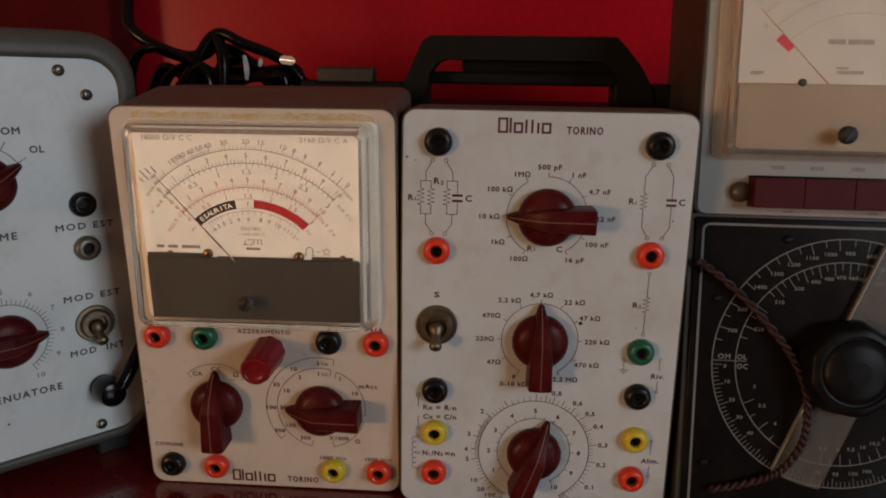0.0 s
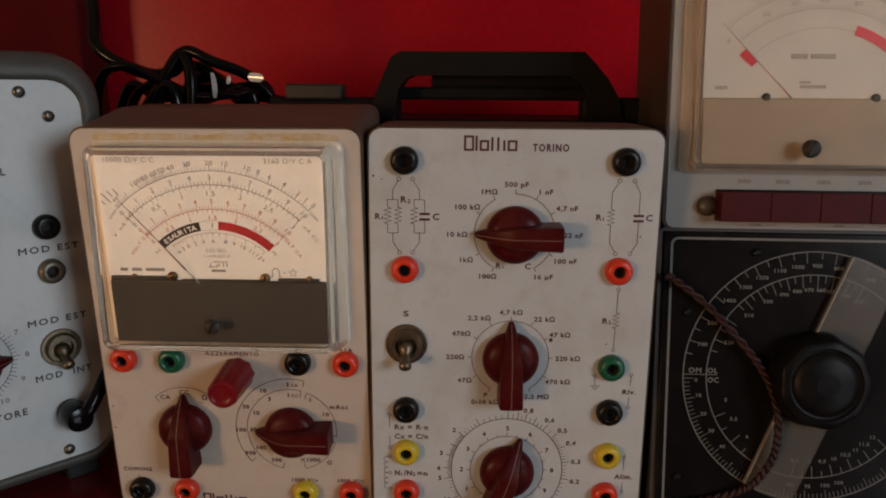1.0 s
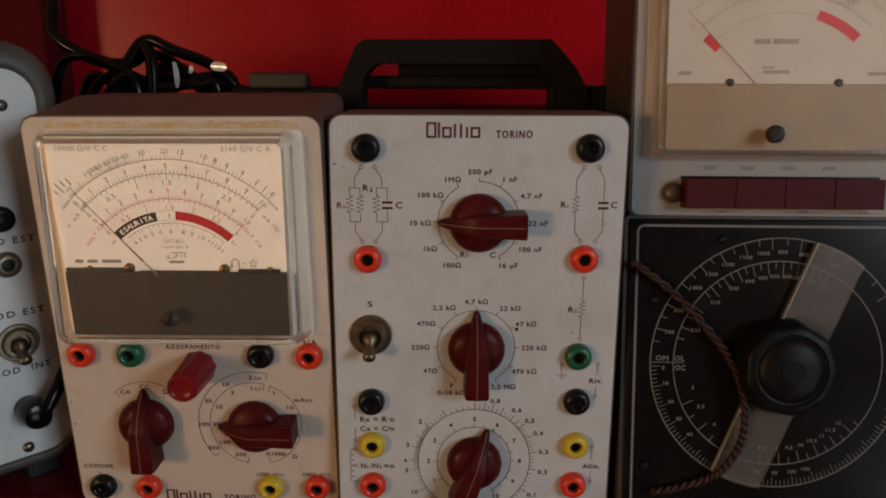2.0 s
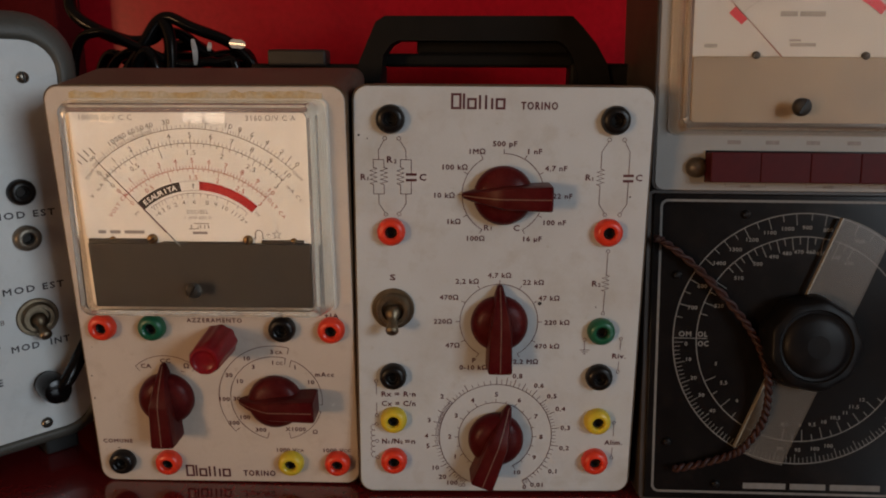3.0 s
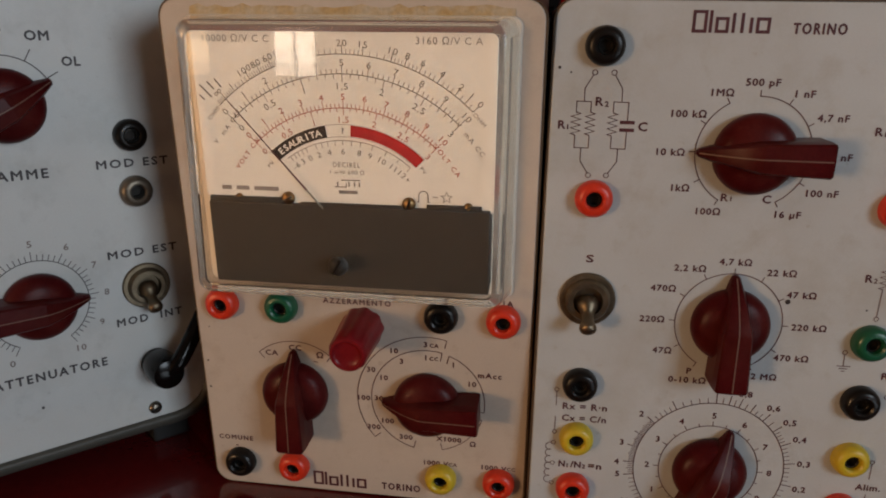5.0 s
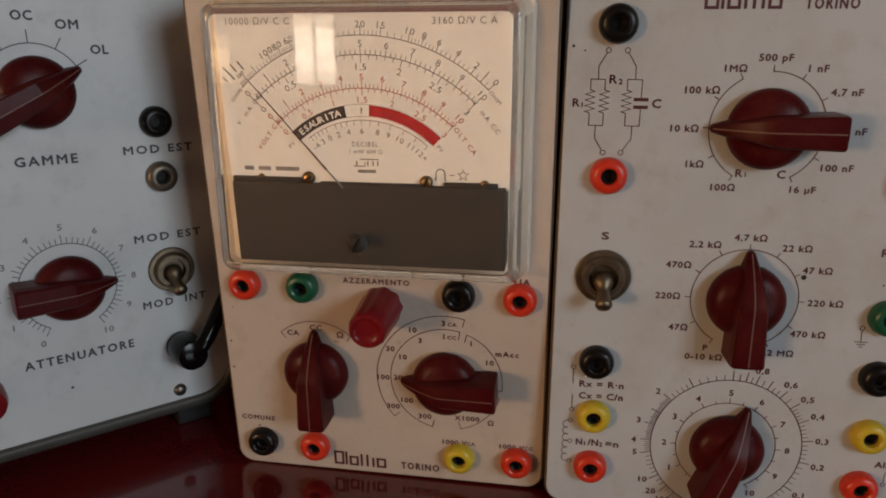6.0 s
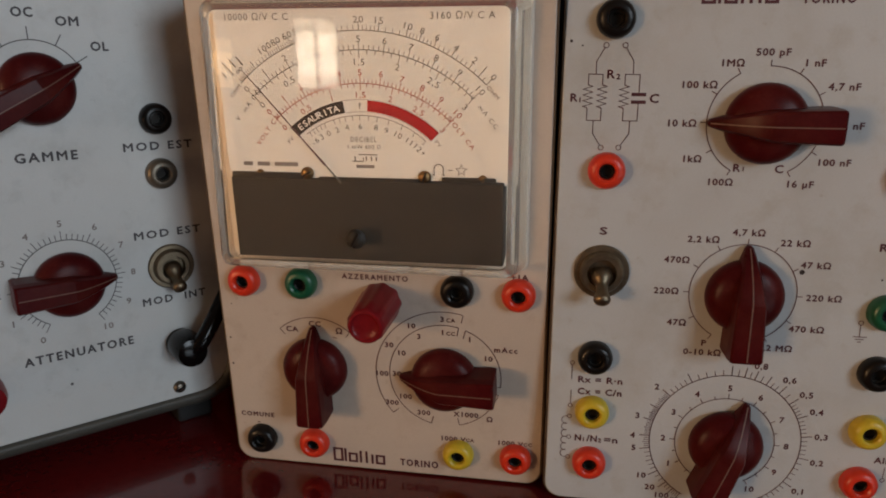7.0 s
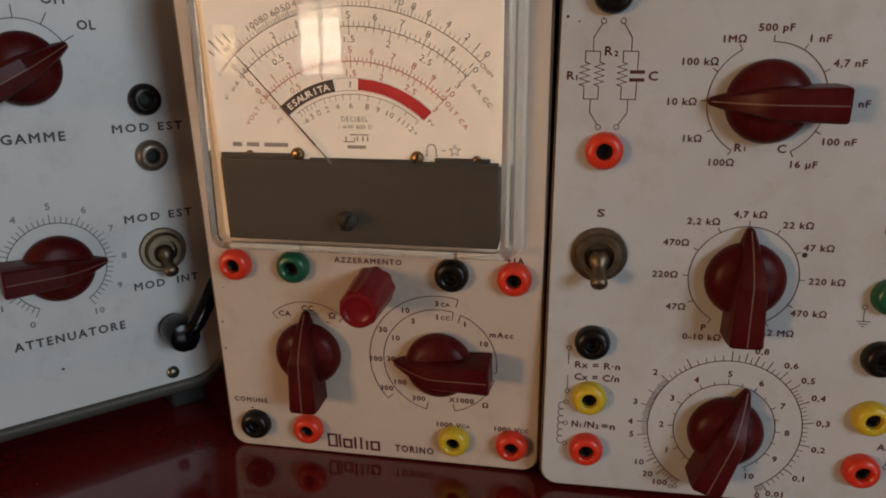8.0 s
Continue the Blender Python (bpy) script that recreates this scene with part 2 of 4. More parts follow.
def letters(s):
    """Vertices and faces of a text one unit high in its capitals, centred."""
    if s not in GLYPHS:
        curve = bpy.data.curves.new("letters", "FONT")
        curve.body, curve.size, curve.resolution_u = s, 1.0, 2
        curve.space_character = 1.28 if len(s) > 3 and s.replace(" ", "").isalpha() else 1.12
        ob = bpy.data.objects.new("letters", curve)
        me = ob.to_mesh()
        co = [(v.co.x, v.co.y) for v in me.vertices]
        fs = [tuple(p.vertices) for p in me.polygons]
        ob.to_mesh_clear()
        bpy.data.objects.remove(ob)
        bpy.data.curves.remove(curve)
        cap = 0.72
        lo, hi = (min(c[0] for c in co), max(c[0] for c in co)) if co else (0, 1)
        GLYPHS[s] = ([((x - (lo + hi) / 2) / cap, y / cap - 0.5) for x, y in co], fs, (hi - lo) / cap)
    return GLYPHS[s]


class Print:
    def __init__(self, d=0.12, bold=0.045):
        self.v, self.f, self.d, self.bold, self.starts = [], [], d, bold, []

    def flat(self, pts, faces):
        n = len(self.v)
        self.v += [(x * MM, -self.d * MM, z * MM) for x, z in pts]
        self.f += [tuple(i + n for i in f) for f in faces]

    def text(self, s, x, z, h, w=None, turn=0.0):
        self.starts.append((len(self.v), len(self.f)))
        co, fs, width = letters(s)
        kx = (w / width) if w else h * TEXT_WIDE
        c, q = math.cos(radians(turn)), math.sin(radians(turn))
        bold = self.bold
        k = bold * h
        for i, o in enumerate(((-k, 0), (k, 0), (0, k), (0, -k)) if bold else ((0, 0),)):
            keep, self.d = self.d, self.d + 0.006 * i
            self.flat([(x + a * kx * c - b * h * q + o[0], z + a * kx * q + b * h * c + o[1]) for a, b in co], fs)
            self.d = keep
        return self

    def line(self, pts, w=0.3, closed=False):
        self.starts.append((len(self.v), len(self.f)))
        pts = list(pts)
        n, row = len(pts), []
        for i in range(n):
            before = pts[i - 1] if (i or closed) else None
            after = pts[(i + 1) % n] if (i < n - 1 or closed) else None
            x, z = pts[i]
            sides = []
            for a, b in ((before, pts[i]), (pts[i], after)):
                if a and b:
                    L = math.hypot(b[0] - a[0], b[1] - a[1]) or 1
                    sides.append((-(b[1] - a[1]) / L, (b[0] - a[0]) / L))
            mx, mz = sum(q[0] for q in sides), sum(q[1] for q in sides)
            L = math.hypot(mx, mz) or 1
            k = w / 2 / max(0.45, (mx * sides[0][0] + mz * sides[0][1]) / L) / L
            row += [(x + mx * k, z + mz * k), (x - mx * k, z - mz * k)]
        m = n if closed else n - 1
        self.flat(row, [(2 * i, 2 * i + 1, (2 * i + 3) % (2 * n), (2 * i + 2) % (2 * n)) for i in range(m)])
        return self

    def arc(self, cx, cz, r, a0, a1, w=0.3, step=4):
        """From a0 to a1 in degrees, anticlockwise from the right."""
        self.starts.append((len(self.v), len(self.f)))
        n = max(2, int(abs(a1 - a0) / step))
        pts, fs = [], []
        for i in range(n + 1):
            a = radians(a0 + (a1 - a0) * i / n)
            pts += [(cx + (r + w / 2) * math.cos(a), cz + (r + w / 2) * math.sin(a)), (cx + (r - w / 2) * math.cos(a), cz + (r - w / 2) * math.sin(a))]
        for i in range(n):
            q = (2 * i, 2 * i + 1, 2 * i + 3, 2 * i + 2)
            fs.append(q if a1 < a0 else q[::-1])
        self.flat(pts, fs)
        return self

    def tick(self, cx, cz, r0, r1, a, w=0.28):
        c, s = math.cos(radians(a)), math.sin(radians(a))
        return self.line([(cx + r0 * c, cz + r0 * s), (cx + r1 * c, cz + r1 * s)], w)

    def ring_text(self, items, cx, cz, r, h, upright=True):
        for s, a in items:
            self.text(s, cx + r * math.cos(radians(a)), cz + r * math.sin(radians(a)), h, turn=0 if upright else a - 90)
        return self

    def circle(self, x, z, r, w=0.25):
        return self.arc(x, z, r, 0, 360, w, 24)

    def words(self, rows, name, material, parent, label=""):
        """Each row (text, x, z, height, width) as a part of its own."""
        for s, x, z, h, w in rows:
            Print(self.d).text(s, x, z, h, w).make(name, material, parent, label)

    def split(self, name, material, parent):
        """Each letter, line or circle as a part of its own."""
        ends = self.starts[1:] + [(len(self.v), len(self.f))]
        for (v0, f0), (v1, f1) in zip(self.starts, ends):
            me = bpy.data.meshes.new(name)
            me.from_pydata(self.v[v0:v1], [], [tuple(i - v0 for i in f) for f in self.f[f0:f1]])
            me.materials.append(material)
            part(name, None, material, parent, mesh=me)

    def make(self, name, material, parent, label=""):
        me = bpy.data.meshes.new(name)
        me.from_pydata(self.v, [], self.f)
        me.materials.append(material)
        return part(name, None, material, parent, label, mesh=me)


# ---- repeated fittings ----
FITTINGS = {}


def jack(parent, colour, x, z, size=1.0):
    """A banana jack: a rounded plastic bushing with a dark metal socket in it."""
    if colour not in FITTINGS:
        FITTINGS[colour] = [None, None]
    ring, hole = FITTINGS[colour]
    if ring is None:
        bm = lathe([(6.1, -0.1), (6.15, 1.2), (5.95, 2.6), (5.3, 3.8), (4.3, 4.4), (3.3, 4.45), (2.75, 4.0), (2.6, 3.2), (2.6, 0.3)], 32)
        j = part("banana_jack", bm, JACK[colour], parent, f"{colour} plastic banana jack" if colour != "grey" else "tarnished metal banana jack", spot(x, z))
        s = part("socket", lathe([(2.58, 0.2), (2.55, 2.4), (2.1, 2.5), (1.9, 2.3), (1.85, 0.5)], 20), HOLE, j)
        FITTINGS[colour] = [j.data, s.data]
    else:
        j = part("banana_jack", None, None, parent, f"{colour} plastic banana jack" if colour != "grey" else "tarnished metal banana jack", spot(x, z), mesh=ring)
        part("socket", None, None, j, mesh=hole)
    return j


def pointer_knob(parent, x, z, turn):
    """A pointer knob: a domed round body and a tall bar across it, from a fine tip (up, at turn 0) to a blunt tail."""
    if "knob" not in FITTINGS:
        body = lathe([(12.3, 0.6), (12.7, 1.4), (12.75, 2.6), (12.5, 4.0), (11.8, 5.4), (10.4, 6.7), (8.2, 7.7), (5.0, 8.4), (2.0, 8.6)], 40)
        # along the bar: place, half width at the foot and at the top, height
        spine = ((17.4, 0.6, 0.4, 2.2), (16.9, 1.3, 0.8, 3.2), (13.0, 2.5, 1.8, 6.4), (8.5, 3.5, 2.7, 9.6), (4.5, 4.3, 3.5, 11.9), (1.4, 4.9, 4.1, 13.2), (0.2, 5.1, 4.4, 13.4), (-18.9, 5.7, 5.1, 14.2), (-19.6, 5.5, 4.9, 13.9), (-19.8, 5.2, 4.6, 13.3))
        rings = []
        for s, wb, wt, h in spine:
            low = min(1.2, h * 0.4)
            rings.append([(wb, -low, s), (wb * 0.98, -(h * 0.72), s), (wt * 1.02, -(h - 0.9 * h / 13), s), (wt * 0.9, -(h - 0.25 * h / 13), s), (0, -h, s),
                          (-wt * 0.9, -(h - 0.25 * h / 13), s), (-wt * 1.02, -(h - 0.9 * h / 13), s), (-wb * 0.98, -(h * 0.72), s), (-wb, -low, s)])
        bar = loft(rings)
        line = loft([[(0.21, -(h + 0.02), s), (0.21, -(h + 0.12), s), (-0.21, -(h + 0.12), s), (-0.21, -(h + 0.02), s)] for s, wb, wt, h in spine[1:8]])
        FITTINGS["knob"] = [None] * 3
        k = part("pointer_knob", body, KNOB, parent, "maroon pointer knob with a cream line", spot(x, z, 0, turn))
        b = part("pointer_bar", bar, KNOB, k, angle=24)
        c = part("pointer_line", line, KNOB_LINE, k, "cream index line")
        FITTINGS["knob"] = [k.data, b.data, c.data]
    else:
        m = FITTINGS["knob"]
        k = part("pointer_knob", None, None, parent, "maroon pointer knob with a cream line", spot(x, z, 0, turn), mesh=m[0])
        part("pointer_bar", None, None, k, mesh=m[1])
        part("pointer_line", None, None, k, "cream index line", mesh=m[2])
    return k


def toggle(parent, x, z, lean):
    """A toggle switch: washer, round nut and a lever with a rounded end that hangs down."""
    sw = part("toggle_switch", lathe([(9.4, 0), (9.4, 0.8), (9.0, 1.2), (7.6, 1.25), (7.4, 1.7), (7.2, 2.9), (6.6, 3.5), (5.0, 3.5), (4.7, 2.6), (4.6, 0.8)], 36),
              NICKEL, parent, "worn nickel toggle switch", spot(x, z))
    rings = []
    for s, r in ((0, 3.3), (1.4, 3.7), (3.0, 3.6), (4.2, 3.0), (5.2, 2.3), (6.4, 2.0), (7.8, 2.0), (9.0, 2.3), (10.2, 2.8), (11.3, 2.9), (12.2, 2.5), (12.8, 1.5), (13.0, 0.5)):
        drop = s * math.sin(radians(lean))
        rings.append([(r * math.cos(2 * math.pi * i / 16), -(0.8 + s * math.cos(radians(lean)) + r * math.sin(2 * math.pi * i / 16) * math.sin(radians(lean))),
                       -drop + r * math.sin(2 * math.pi * i / 16) * math.cos(radians(lean))) for i in range(16)])
    part("lever", loft(rings), NICKEL, sw)
    return sw


def screw(parent, x, z, r, material, d=0.0, turn=30, name="screw"):
    bm = lathe([(r, 0), (r, r * 0.25), (r * 0.9, r * 0.55), (r * 0.6, r * 0.78), (r * 0.2, r * 0.85)], 20)
    s = part(name, bm, material, parent, "", spot(x, z, d, turn))
    part("slot", rbox(-r * 0.85, r * 0.85, -r * 0.9, -r * 0.7, -r * 0.12, r * 0.12, 0), HOLE, s)
    return s


def foot(parent, x, y):
    part("rubber_foot", rbox(x - 5, x + 5, y - 5, y + 5, -2.2, 1.5, 1.2), RUBBER, parent)

# ---- the room and the table ----


def slab(name, x0, x1, y0, y1, z0, z1, material, label, category, r=0):
    ob = part(name, rbox(x0 / MM, x1 / MM, y0 / MM, y1 / MM, z0 / MM, z1 / MM, r / MM), material)
    return tagged(ob, label, category, kind="structure")


slab("floor", RX0, RX1, RY0, RY1, FLOOR - 0.1, FLOOR, WOOD, "brown wooden floor of the room", "floor")
slab("ceiling", RX0, RX1, RY0, RY1, CEIL, CEIL + 0.1, PLASTER, "plain plaster ceiling of the room", "ceiling")
slab("wall_north", RX0, RX1, RY1, RY1 + 0.1, FLOOR, CEIL, PLASTER, "plain plaster wall behind the table", "wall")
slab("wall_west", RX0 - 0.1, RX0, RY0, RY1, FLOOR, CEIL, PLASTER, "plain plaster side wall", "wall")


def holed_wall(name, along, at, holes, material, label):
    """A wall 0.1 m thick along x or y with rectangular openings (start, end, low, high)."""
    lo, hi = (RX0, RX1) if along == "x" else (RY0, RY1)
    bm = bmesh.new()
    cuts = sorted({lo, hi, *(h[0] for h in holes), *(h[1] for h in holes)})
    levels = sorted({FLOOR, CEIL, *(h[2] for h in holes), *(h[3] for h in holes)})
    for a, b in zip(cuts, cuts[1:]):
        for c, d in zip(levels, levels[1:]):
            if any(h[0] <= a and b <= h[1] and h[2] <= c and d <= h[3] for h in holes):
                continue
            box = (a, b, at - 0.1, at, c, d) if along == "x" else (at, at + 0.1, a, b, c, d)
            rbox(*[v / MM for v in box], 0, bm=bm)
    bmesh.ops.remove_doubles(bm, verts=bm.verts, dist=1e-5)
    return tagged(part(name, bm, material), label, "wall", kind="structure")


holed_wall("wall_south", "x", RY0, WARM_PANES, PLASTER, "plaster wall with two narrow windows and an added wide one")
holed_wall("wall_east", "y", RX1, [(COOL_SPAN[0], COOL_SPAN[1], COOL_SPAN[2], COOL_SPAN[3])], PLASTER, "plaster side wall with one wide window")


def window(name, along, a, b, low, high, at, bars):
    w = thing(name, pose(0, 0, 0), "white painted window frame with glazing bars", "window", kind="structure")
    t = 0.012

    def bar(n, a0, a1, c0, c1):
        box = (a0, a1, at - 0.06, at - 0.03, c0, c1) if along == "x" else (at + 0.03, at + 0.06, a0, a1, c0, c1)
        part(n, rbox(*[v / MM for v in box], 2), WHITE_PAINT, w)
    bar("window_frame", a, a + t, low, high), bar("window_frame", b - t, b, low, high)
    bar("window_frame", a + t, b - t, high - t, high), bar("window_frame", a + t, b - t, low, low + t)
    for i in range(bars):
        c = a + (b - a) * (i + 1) / (bars + 1)
        bar("glazing_bar", c - 0.008, c + 0.008, low + t, high - t)


window("window_1", "x", *WARM_PANES[0], RY0, 1)
window("window_2", "x", *WARM_PANES[1], RY0, 0)
# frame of the added, unseen window for the warm light
window("added_window_3", "x", *WARM_PANES[2], RY0, 2)
window("window_4", "y", *COOL_SPAN, RX1, 1)

table = thing("table", pose(0, 0.1, 0), "table with a glossy dark red lacquered top", "table")
part("tabletop", rbox(-800, 800, -420, 545, -30, 0, 3, 3), TABLE, table)
for lx in (-740, 740):
    for ly in (-360, 480):
        part("leg", rbox(lx - 25, lx + 25, ly - 25, ly + 25, -750, -30, 3), WOOD, table)

board = part("red_board", rbox(-780, 780, 0, 12, 0, 700, 2), RED_WALL, None, "", pose(0, 0.60, 0.0))
tagged(board, "glossy red board standing at the back of the table", "board")

# ---- shared builders of the instruments ----


def small_case(parent, x0, x1, z0, z1, r, deep=72, rise=5.0, lift=0.0):
    def ring(y, g, up=0.0):
        return [(x, y, z) for x, z in outline(x0 - g, x1 + g, z0 - g * 0.6, z1 + g + up, r + g)]
    part("edge_trim", loft([ring(0.35, 0.1), ring(0.35, 0.5), ring(0.9, 0.8), ring(3.4, 0.8), ring(3.4, 0.1)], False, False), LIP, parent, "yellowed plastic edge")
    part("case", loft([ring(3.4, 0.4), ring(3.9, 0.7), ring(40, 0.4, rise), ring(deep - 4, -0.6, rise), ring(deep, -4, rise - 1)]), CASE_BROWN, parent, "brown-grey case")
    for fx in (x0 + 14, x1 - 14):
        for fy in (14, deep - 14):
            part("rubber_foot", rbox(fx - 5, fx + 5, fy - 5, fy + 5, -0.6 - lift * fy / deep, z0 + 0.6, 0.5), RUBBER, parent)


def brand_mark(parent, x0, x1, z0, h):
    """A maker's mark as plain open blocks of the letters' heights."""
    p, u = Print(), (x1 - x0) / 21.5
    for a, w, k in ((0.3, 3.2, 1.0), (4.9, 0, 1.0), (6.6, 2.9, 0.7), (11.2, 0, 0.9), (13.6, 0, 0.9), (16.0, 0, 0.7), (17.8, 3.0, 0.7)):
        if w:
            p.line([(x0 + a * u, z0 + 0.4), (x0 + (a + w) * u, z0 + 0.4), (x0 + (a + w) * u, z0 + h * k - 0.4), (x0 + a * u, z0 + h * k - 0.4)], 0.95, True)
        else:
            p.line([(x0 + a * u, z0), (x0 + a * u, z0 + h * k)], 0.95)
    p.split("maker_mark_stroke", INK, parent)


def bars(p, x0, x1, z, h, words):
    """Plain bars in place of writing that cannot be read or is a name; words are their relative lengths."""
    total = sum(words) + 0.6 * (len(words) - 1)
    u, a = (x1 - x0) / total, x0
    for w in words:
        p.line([(a, z), (a + w * u, z)], h)
        a += (w + 0.6) * u
    return p


def cover(parent, fx0, fx1, fz0, fz1, bx0, bx1, bz0, bz1, d, slope=0.0):
    """The clear plastic cover of a meter: a box with slanting sides, rounded edges, 1.6 mm thick; slope: how much its front leans back."""
    def ring(dd, x0, x1, z0, z1, r):
        return [(x, -dd * (1 + slope * (bz0 + bz1 - 2 * z) / 2 / d), z) for x, z in outline(x0, x1, z0, z1, r)]

    def mixed(t, g, r, dd):
        return ring(dd, bx0 + (fx0 - bx0) * t + g, bx1 + (fx1 - bx1) * t - g, bz0 + (fz0 - bz0) * t + g, bz1 + (fz1 - bz1) * t - g, r)
    rim = loft([mixed(0, 1.7, 3, 0.3), mixed(0, 0, 4, 0.3), mixed(0.62, 0, 4, d * 0.75), mixed(0.9, 0.1, 4, d - 1.0), mixed(1, 0.5, 3.6, d - 0.3), mixed(1, 1.2, 3, d),
                mixed(1, 2.4, 2.4, d), mixed(1, 2.4, 2.4, d - 1.8), mixed(0.62, 1.7, 3, d * 0.75), mixed(0, 1.7, 3, 0.3)], cap0=False, cap1=False)
    c = part("cover_rim", rim, COVER_RIM, parent, "milky edge of the meter cover")
    g = part("cover_glass", loft([mixed(1, 2.45, 2.4, d - 1.7), mixed(1, 2.45, 2.4, d - 0.05)]), COVER, parent, "clear plastic front of the meter")
    c.visible_shadow = g.visible_shadow = False
    return g


def needle(parent, px, pz, r0, r1, a, d, material):
    c, s = math.cos(radians(a)), math.sin(radians(a))
    part("needle", loft([[(px + r * c - w * s, -d - e, pz + r * s + w * c) for w, e in ((0.5 * k, 0), (0, 0.5 * k), (-0.5 * k, 0))] for r, k in ((r0, 0.8), (r0 * 1.8, 0.4), (r1 * 0.8, 0.4), (r1, 0.25))]),
         material, parent, "thin meter needle")


# ---- meter tester with the pale panel ----
tester = thing("analog_tester", pose(-0.1267, 0.3063, 0, 3.65, -0.32, 3.1),
               "analog multimeter, pale grey panel, large cream meter, on the table", "multimeter")
part("front_panel", plate(-62.8, 62.1, 0.8, 188.0, 6, -2.6, 0), PANEL_WARM, tester, "pale grey enamelled panel")
small_case(tester, -62.8, 62.1, 0.8, 188.0, 6, lift=4.6)
for c, x, z in (("red", -51.8, 81.4), ("green", -29.1, 81.5), ("black", 30.0, 81.3), ("red", 52.2, 81.0),
                ("black", -51.4, 11.8), ("red", -29.1, 11.7), ("yellow", 29.9, 12.1), ("red", 52.3, 12.3)):
    jack(tester, c, x, z)
pointer_knob(tester, -25.7, 46.6, 0)
pointer_knob(tester, 25.0, 45.6, 91)
zero = part("zero_knob", lathe([(5.4, 0.3), (7.7, 0.4), (7.6, 4), (7.0, 15), (6.7, 20.6), (6.45, 21.6), (6.0, 22.3), (5.2, 22.4), (4.8, 21.9), (4.2, 21.4), (1.5, 21.2)], 108, lobes=9, depth=0.035, lobe_from=6.6),
            RED_KNOB, tester, "red fluted zero-adjust knob", spot(1.2, 75.2))
p = Print()
p.arc(-25.7, 46.5, 20.6, 47.5, 132.5, 0.3).line([(-39.6, 61.7), (-37.7, 59.3)], 0.3).line([(-11.8, 61.7), (-13.3, 59.5)], 0.3)
p.text("CA", -34.7, 61.9, 2.2).text("CC", -25.4, 64.6, 2.2).text("Ω", -15.9, 62.1, 2.4)
p.line([(-18.6, 59.3), (-16.9, 59.0)], 0.3)
p.make("printed_scale", INK, tester)
p = Print()
KX, KZ = 24.9, 45.6
p.arc(KX, KZ, 26.9, 74.5, 220, 0.3).line([(32.1, 71.5), (31.3, 68.4)], 0.3).line([(4.3, 28.3), (6.5, 30.3)], 0.3)
p.arc(KX, KZ, 21.5, 75.5, 255, 0.3).line([(30.3, 66.4), (29.7, 63.0)], 0.3).line([(19.3, 24.8), (20.2, 28.0)], 0.3)
p.arc(KX, KZ, 21.4, -8, 68, 0.3).line([(32.9, 65.4), (32.0, 62.1)], 0.3).line([(46.1, 42.6), (44.9, 42.8)], 0.3)
p.arc(KX, KZ, 21.4, -75, -17, 0.3).line([(30.4, 24.9), (29.7, 28.0)], 0.3).line([(45.4, 39.3), (44.3, 39.6)], 0.3)
for w, x, z in (("10", 12.6, 66.2), ("3", 15.2, 62.0), ("30", 3.6, 57.7), ("10", 8.5, 54.6), ("100", 0.5, 45.3), ("30", 6.2, 45.6), ("100", 9.5, 35.9),
                ("300", 3.9, 32.8), ("300", 16.4, 29.3), ("X1000", 32.9, 29.8), ("Ω", 42.1, 28.5), ("10", 41.6, 54.5), ("1", 34.5, 62.0)):
    p.text(w, x, z, 2.1)
p.text("1", 24.3, 64.2, 2.1).text("CC", 27.3, 63.9, 1.5).text("3", 24.2, 69.6, 2.1).text("CA", 27.4, 69.3, 1.5).text("mAcc", 47.9, 58.5, 2.2, 8.5)
p.make("printed_scale", INK, tester)
Print().words([("AZZERAMENTO", -0.8, 84.9, 2.1, 25), ("COMUNE", -52.9, 22.4, 2.1, 14.0), ("-", -52.8, 19.1, 2.4, None), ("1000 V", 28.0, 18.5, 2.1, 9.4), ("CA", 34.5, 18.4, 1.5, 3.2), ("1000 V", 50.4, 18.6, 2.1, 9.4), ("CC", 56.9, 18.6, 1.5, 3.2),
               ("TORINO", 13.9, 5.6, 3.1, 15.3), ("+1L", -56.6, 88.3, 2.1, None), ("+1A", 52.4, 87.6, 2.2, 6.0)], "lettering", INK, tester, "maroon lettering")
brand_mark(tester, -21.6, 0.2, 3.4, 6.2)
for x, z, r in ((-60.7, 56.5, 0.4), (-60.9, 45.0, 0.45), (-58.6, 71, 0.25), (24.6, 185.6, 0.6), (25.8, 185.0, 0.4), (-54.4, 112.0, 0.9), (-54.6, 114.0, 0.6)):
    Print().arc(x, z, r * 0.5, 0, 360, r, 40).make("paint_chip", DARK_ARC, tester)

meter = part("meter", plate(-54.8, 55.2, 90.2, 183.2, 3, 0, 1.2), SCALE, tester, "cream meter movement with red and black bands")
part("scale_plate", rbox(-47.4, 48.6, -10.8, -2, 123.4, 180.4, 0.3), SCALE, meter, "cream printed scale plate")
mask = part("mask", rbox(-46.4, 47.5, -12.4, -1.5, 96.0, 124.6, 0.5), BAND, meter, "dark brown mask over the movement")
for x0, x1, h in ((-46.0, -21, 1.6), (27.0, 44.8, 1.2), (-15.0, 19.5, 0.4)):
    part("mask_tab", rbox(x0, x1, -12.0, -10.9, 124.2, 124.8 + h, 0.3), BAND, meter)
screw(meter, -19.1, 126.2, 2.2, BRASS, 10.8), screw(meter, 21.2, 125.8, 2.2, BRASS, 10.8, 70), screw(meter, -36, 125.8, 1.4, BRASS, 10.8), screw(meter, 40.4, 125.4, 1.5, BRASS, 10.8)
PX, PZ, MD = 0.7, 114.2, 10.95
dark, faint, red2 = Print(MD, 0.0), Print(MD + 0.01, 0.0), Print(MD + 0.02, 0.01)
TURN0, TURN1 = 134.2, 45.5


